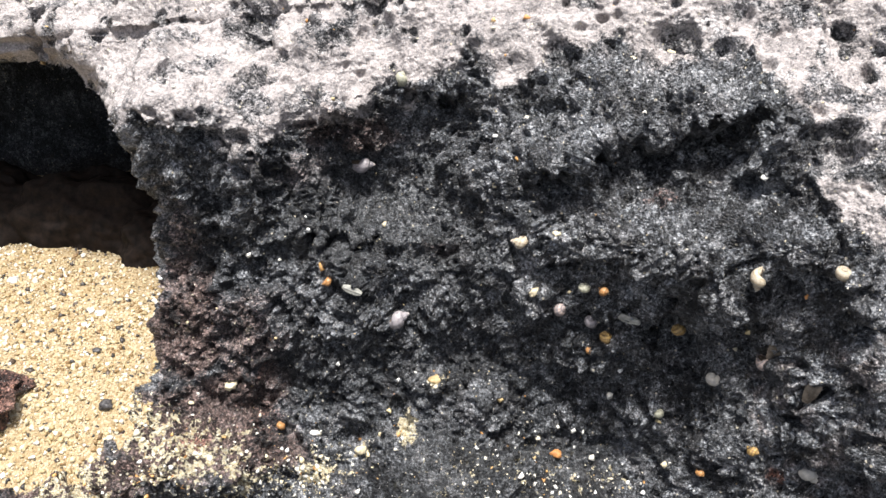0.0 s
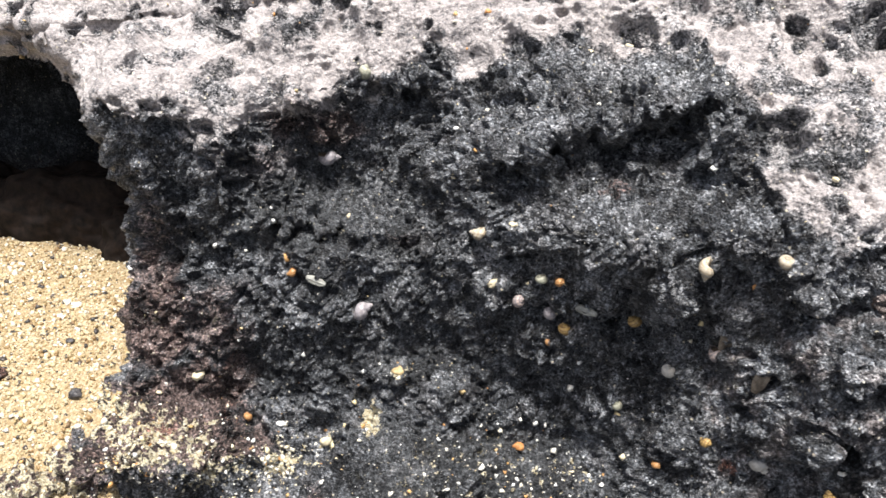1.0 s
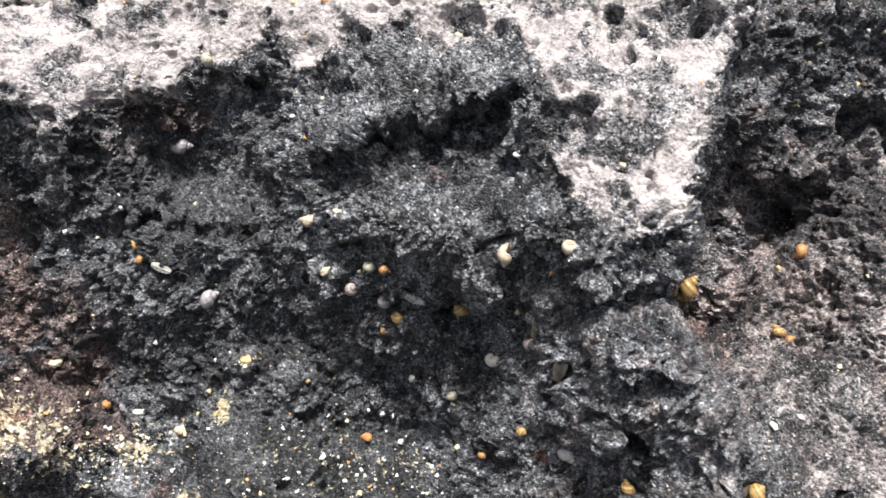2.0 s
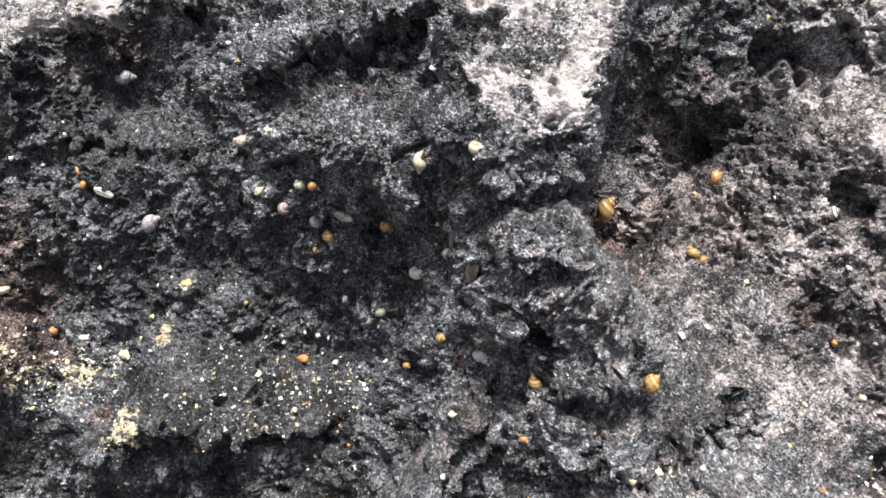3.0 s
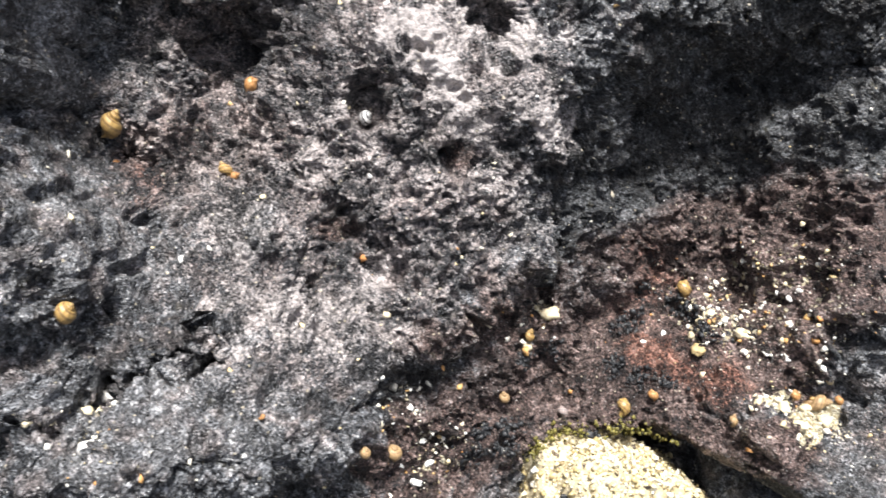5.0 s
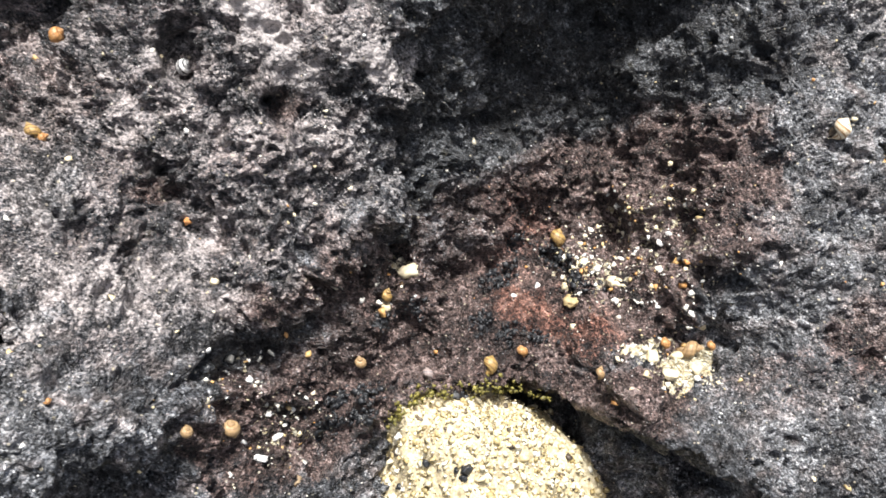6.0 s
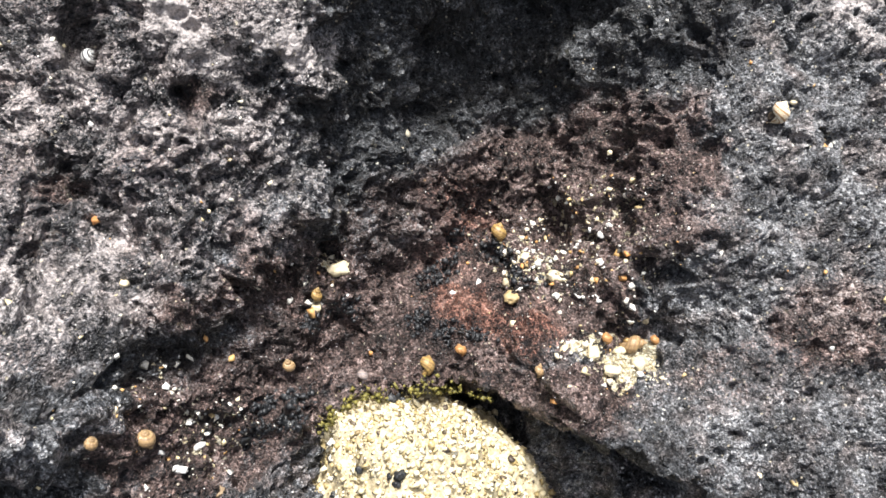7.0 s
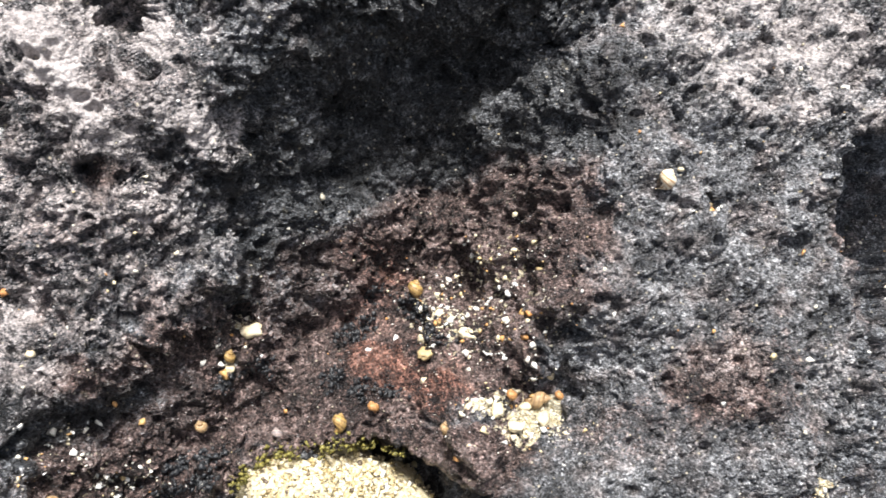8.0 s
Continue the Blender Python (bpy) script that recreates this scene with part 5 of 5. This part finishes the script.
periwinkle("B", 0.3313, -0.0233, 8.5, 10, "round", "zebra", 0.12)
periwinkle("B", 0.175, -0.1545, 7.2, 80, "tall", "orange")
periwinkle("B", 0.3262, -0.1648, 7.0, 80, "round", "tan")
periwinkle("B", 0.1725, -0.1274, 5.7, -20, "tall", "orange")
periwinkle("B", 0.2903, -0.1408, 2.8, 20, "round", "orange")
periwinkle("B", 0.2695, -0.0488, 6.3, 10, "tall", "orange")
periwinkle("B", 0.394, -0.1596, 9.6, 110, "tall", "tan")
periwinkle("B", 0.5051, -0.1122, 11.2, 60, "round", "ochre")
periwinkle("B", 0.4093, -0.1309, 9.7, 80, "tall", "ochre")
periwinkle("B", 0.4565, -0.1675, 10.5, 60, "round", "ochre")
periwinkle("B", 0.6078, -0.0676, 11.5, 60, "round", "striped")
periwinkle("B", 0.551, -0.1667, 13.2, -15, "tall", "tan")
periwinkle("B", 0.5364, -0.1619, 7.7, 90, "round", "orange")
periwinkle("B", 0.5602, -0.1658, 5.8, 80, "round", "orange")
periwinkle("B", 0.3384, -0.1731, 10.3, 95, "round", "tan")
periwinkle("B", 0.4729, -0.1638, 7.0, 100, "round", "orange")
periwinkle("B", 0.5022, -0.1713, 7.0, 70, "tall", "tan")
periwinkle("B", 0.4264, -0.1708, 6.9, 90, "round", "pink")
periwinkle("B", 0.7063, -0.0958, 6.4, 80, "round", "ochre")


# ---- shell bits and pebbles lodged in the rock ----
BIT_TINTS = {
    "white": plain_material("white_shell_bit", (0.62, 0.61, 0.57), (0.80, 0.79, 0.76), 400, 0.45), "cream": plain_material("cream_shell_bit", (0.50, 0.42, 0.26), (0.72, 0.64, 0.46), 400, 0.5),
    "ochre": plain_material("ochre_bit", (0.28, 0.20, 0.09), (0.48, 0.38, 0.20), 400, 0.5), "orange": plain_material("orange_bit", (0.32, 0.13, 0.04), (0.58, 0.28, 0.10), 400, 0.5),
    "tan": plain_material("tan_bit", (0.22, 0.15, 0.09), (0.42, 0.32, 0.20), 400, 0.5)}
BIT_LABELS = {"white": "white broken shell bit lodged in the lava", "cream": "cream shell bit stuck in a rock hollow", "ochre": "yellow-brown shell bit stuck in the rock",
              "orange": "orange shell bit lodged in dark rock", "tan": "brown shell bit on the wet rock"}
BIT_COUNT = [0]


def shell_bit(rock_key, x, v, size, tint):
    at, out = on_rock(ROCKS[rock_key], x, v)
    BIT_COUNT[0] += 1
    k = BIT_COUNT[0]
    s = size / 1000 / 2
    rnd = random.Random(k)
    ob, _ = lump_mesh("shell_bit", tuple(at + out * s * 0.15), (s * rnd.uniform(0.8, 1.1), s * rnd.uniform(0.5, 0.8), s * rnd.uniform(0.45, 0.7)), BIT_TINTS[tint], 50 + k, 10, 0.16, rnd.uniform(0, 3))
    return tagged(ob, BIT_LABELS[tint], "shell bit", group="shell bits in the rock")


shell_bit("A", -0.072, -0.1025, 5.4, "white")
shell_bit("A", -0.0042, -0.0684, 6.6, "ochre")
shell_bit("A", 0.1501, -0.0956, 3.4, "orange")
shell_bit("A", -0.0446, -0.1111, 8.1, "cream")
shell_bit("A", 0.0601, -0.1089, 6.0, "orange")
shell_bit("A", 0.0434, -0.0202, 6.0, "cream")
shell_bit("A", 0.025, 0.0541, 2.7, "white")
shell_bit("A", 0.1049, 0.0902, 4.1, "cream")
shell_bit("A", 0.086, 0.086, 4.6, "cream")
shell_bit("A", -0.0288, 0.0125, 4.7, "cream")
shell_bit("A", 0.0244, 0.0303, 3.8, "cream")
shell_bit("A", 0.0515, 0.0067, 4.1, "cream")
shell_bit("A", 0.1685, 0.0223, 3.0, "cream")
shell_bit("A", 0.018, -0.1032, 3.6, "white")
shell_bit("A", 0.1661, -0.0739, 3.4, "cream")
shell_bit("A", 0.0932, -0.0571, 2.7, "white")
shell_bit("A", 0.0868, -0.0592, 2.8, "white")
shell_bit("A", -0.1401, -0.0855, 3.8, "cream")
shell_bit("A", -0.1178, -0.0753, 8.2, "cream")
shell_bit("B", 0.2316, -0.1345, 5.1, "white")
shell_bit("B", 0.1838, -0.0978, 3.7, "white")
shell_bit("B", 0.1794, -0.093, 3.3, "white")
shell_bit("B", 0.2338, -0.1468, 7.4, "white")
shell_bit("B", 0.2429, -0.1351, 5.3, "cream")
shell_bit("B", 0.2124, -0.137, 3.5, "cream")
shell_bit("B", 0.198, -0.1205, 2.7, "ochre")
shell_bit("B", 0.2147, -0.0422, 5.3, "orange")
shell_bit("B", 0.2844, -0.0598, 3.3, "cream")
shell_bit("B", 0.3278, -0.0882, 4.4, "orange")
shell_bit("B", 0.2508, -0.0861, 4.8, "white")
shell_bit("B", 0.3318, -0.0518, 3.5, "white")
shell_bit("B", 0.2148, -0.0421, 4.2, "cream")
shell_bit("B", 0.2312, -0.1347, 5.0, "white")
shell_bit("B", 0.2262, -0.1381, 5.3, "cream")
shell_bit("B", 0.2177, -0.1377, 4.3, "cream")
shell_bit("B", 0.3373, -0.1136, 4.0, "cream")
shell_bit("B", 0.3707, -0.0886, 3.0, "cream")
shell_bit("B", 0.4213, -0.1214, 9.8, "cream")
shell_bit("B", 0.409, -0.1369, 7.7, "cream")
shell_bit("B", 0.5041, -0.1448, 9.5, "ochre")
shell_bit("B", 0.3484, -0.1914, 6.0, "white")
shell_bit("B", 0.3554, -0.1855, 5.2, "white")
shell_bit("B", 0.3526, -0.1745, 4.2, "white")
shell_bit("B", 0.3616, -0.203, 6.1, "tan")
shell_bit("B", 0.5573, -0.1557, 5.2, "cream")
shell_bit("B", 0.5554, -0.1055, 4.0, "ochre")
shell_bit("B", 0.5519, -0.079, 3.7, "cream")
shell_bit("B", 0.4303, -0.0534, 3.0, "white")
shell_bit("B", 0.4232, -0.1335, 2.9, "white")
shell_bit("B", 0.5281, -0.1096, 4.1, "cream")
shell_bit("B", 0.5096, -0.1772, 7.1, "white")
shell_bit("B", 0.3389, -0.1786, 3.1, "ochre")
shell_bit("B", 0.4761, -0.1401, 3.9, "white")
shell_bit("B", 0.5998, -0.2253, 4.3, "ochre")
shell_bit("B", 0.5856, -0.2209, 3.3, "cream")
shell_bit("B", 0.7042, -0.154, 13.2, "cream")
shell_bit("B", 0.5572, -0.1542, 3.8, "cream")
shell_bit("B", 0.6165, -0.0653, 3.0, "cream")
for x, v, size in ((0.5148, -0.1275, 7), (0.5235, -0.1359, 9), (0.5456, -0.1171, 5), (0.5393, -0.1221, 4), (0.5212, -0.1443, 4), (0.5479, -0.1128, 4), (0.5589, -0.1572, 6), (0.5095, -0.1758, 6), (0.5041, -0.1387, 6),
                   (0.4753, -0.1404, 4), (0.4743, -0.1525, 3.5), (0.5156, -0.1643, 7), (0.5353, -0.1764, 8), (0.5494, -0.1758, 9), (0.5273, -0.1676, 9), (0.5440, -0.1700, 7)):
    shell_bit("B", x, v, size, "cream" if size > 5 else "white")


# ---- slivers wedged in cracks, pebbles on the sand, green tufts over the sandstone ----
SLIVER = plain_material("weathered_sliver", (0.07, 0.055, 0.04), (0.30, 0.25, 0.19), 260, 0.7)
GREY_SHELL = plain_material("grey_limpet", (0.20, 0.20, 0.18), (0.42, 0.42, 0.37), 350, 0.5)
LAVA_PEBBLE = plain_material("dark_pebble", (0.02, 0.02, 0.022), (0.07, 0.065, 0.065), 300, 0.5)
PALE_PEBBLE = plain_material("pale_pebble", (0.38, 0.40, 0.40), (0.60, 0.60, 0.58), 300, 0.5)
ALGAE = plain_material("green_algae", (0.05, 0.05, 0.012), (0.30, 0.26, 0.06), 500, 0.5)


def sliver(name, rock_key, x, v, length, width, turn, material, label, category):
    """A long worn piece lying on the rock, ridged along its length."""
    at, out = on_rock(ROCKS[rock_key], x, v)
    bm = bmesh.new()
    rows, sides = 14, 12
    rnd = random.Random(int(x * 10000))
    rings = []
    for i in range(rows):
        t = i / (rows - 1)
        w = width / 2000 * math.sin(math.pi * (0.08 + 0.84 * t)) ** 0.6
        ring = []
        for k in range(sides):
            a = 2 * math.pi * k / sides
            ridge = 1 + (0.16 if k % 2 else -0.10) + rnd.uniform(-0.05, 0.05)
            ring.append(bm.verts.new(((t - 0.5) * length / 1000, w * ridge * math.cos(a), 0.55 * w * ridge * math.sin(a))))
        rings.append(ring)
    for a, b in zip(rings, rings[1:]):
        for k in range(sides):
            bm.faces.new((a[k], a[(k + 1) % sides], b[(k + 1) % sides], b[k]))
    bm.faces.new(rings[0][::-1])
    bm.faces.new(rings[-1])
    ob = part(name, bm, material)
    a = radians(turn)
    along = Vector((math.cos(a), 0, 0)) + math.sin(a) * Vector(UP)
    along = (along - along.dot(out) * out).normalized()
    ob.matrix_world = Matrix.Translation(at + out * width / 4000) @ Matrix((along, out.cross(along), out)).transposed().to_4x4()
    return tagged(ob, label, category)


sliver("wood_sliver", "A", 0.1425, -0.0420, 17.0, 5.5, 70, SLIVER, "dark weathered wood sliver wedged in a crack", "wood")
sliver("wood_sliver", "B", 0.1500, -0.0560, 15.0, 5.5, 65, SLIVER, "pale weathered wood sliver wedged in a crack", "wood")
sliver("limpet", "A", 0.0867, -0.0321, 12.1, 4.2, -8, GREY_SHELL, "grey worn limpet shell under a rock shelf", "shell")
sliver("limpet", "A", -0.0465, -0.0207, 10.5, 4.1, -25, GREY_SHELL, "grey worn shell edge in the lava", "shell")


def sand_pebble(x, y, size, material, label, seed):
    z = float(ground_height(np.array(x), np.array(y)))
    ob, _ = lump_mesh("pebble", (x, y, z + 0.12 * size), (0.5 * size, 0.42 * size, 0.34 * size), material, seed, 14, 0.12)
    return tagged(ob, label, "pebble")


cobble, _ = lump_mesh("lava_cobble", (-0.262, 0.345, 0.082), (0.022, 0.017, 0.013), LAVA, 81, 70, 0.20)
tint_lump(cobble, "rust", np.full(len(cobble.data.vertices), 0.55))
tint_lump(cobble, "brown", np.full(len(cobble.data.vertices), 0.9))
tagged(cobble, "reddish brown pitted lava cobble half sunk in sand", "rock")
sand_pebble(-0.212, 0.391, 0.0048, LAVA_PEBBLE, "small black pebble on golden sand", 82)
sand_pebble(-0.226, 0.403, 0.0045, LAVA_PEBBLE, "small black pebble on golden sand", 83)
sand_pebble(-0.224, 0.429, 0.0075, PALE_PEBBLE, "pale grey pebble on golden sand", 84)
sand_pebble(-0.190, 0.345, 0.008, LAVA_PEBBLE, "angular black pebble at the foot of the rock", 85)
sand_pebble(-0.300, 0.470, 0.008, PALE_PEBBLE, "pale grey pebble on golden sand", 86)

rng = np.random.default_rng(77)
tx = np.concatenate([c + w * rng.standard_normal(65) for c, w in ((0.410, 0.003), (0.421, 0.004), (0.432, 0.003), (0.450, 0.005), (0.462, 0.004), (0.474, 0.004), (0.481, 0.003))])
tv = np.interp(tx, (0.40, 0.42, 0.455, 0.48), (-0.190, -0.181, -0.180, -0.192)) + 0.0032 * rng.standard_normal(455)
ti, tj = nearest(OUTCROP["v"], tv), nearest(OUTCROP["x"], tx)
tuft = place(tx, tv, OUTCROP["D"][ti, tj] - 0.012 * rng.random(455))
grains("algae", "yellow-green algae tufts over the sandstone lump", "algae", tuft, 0.0003 + 0.0011 * rng.random(455) ** 2, ALGAE, 78)
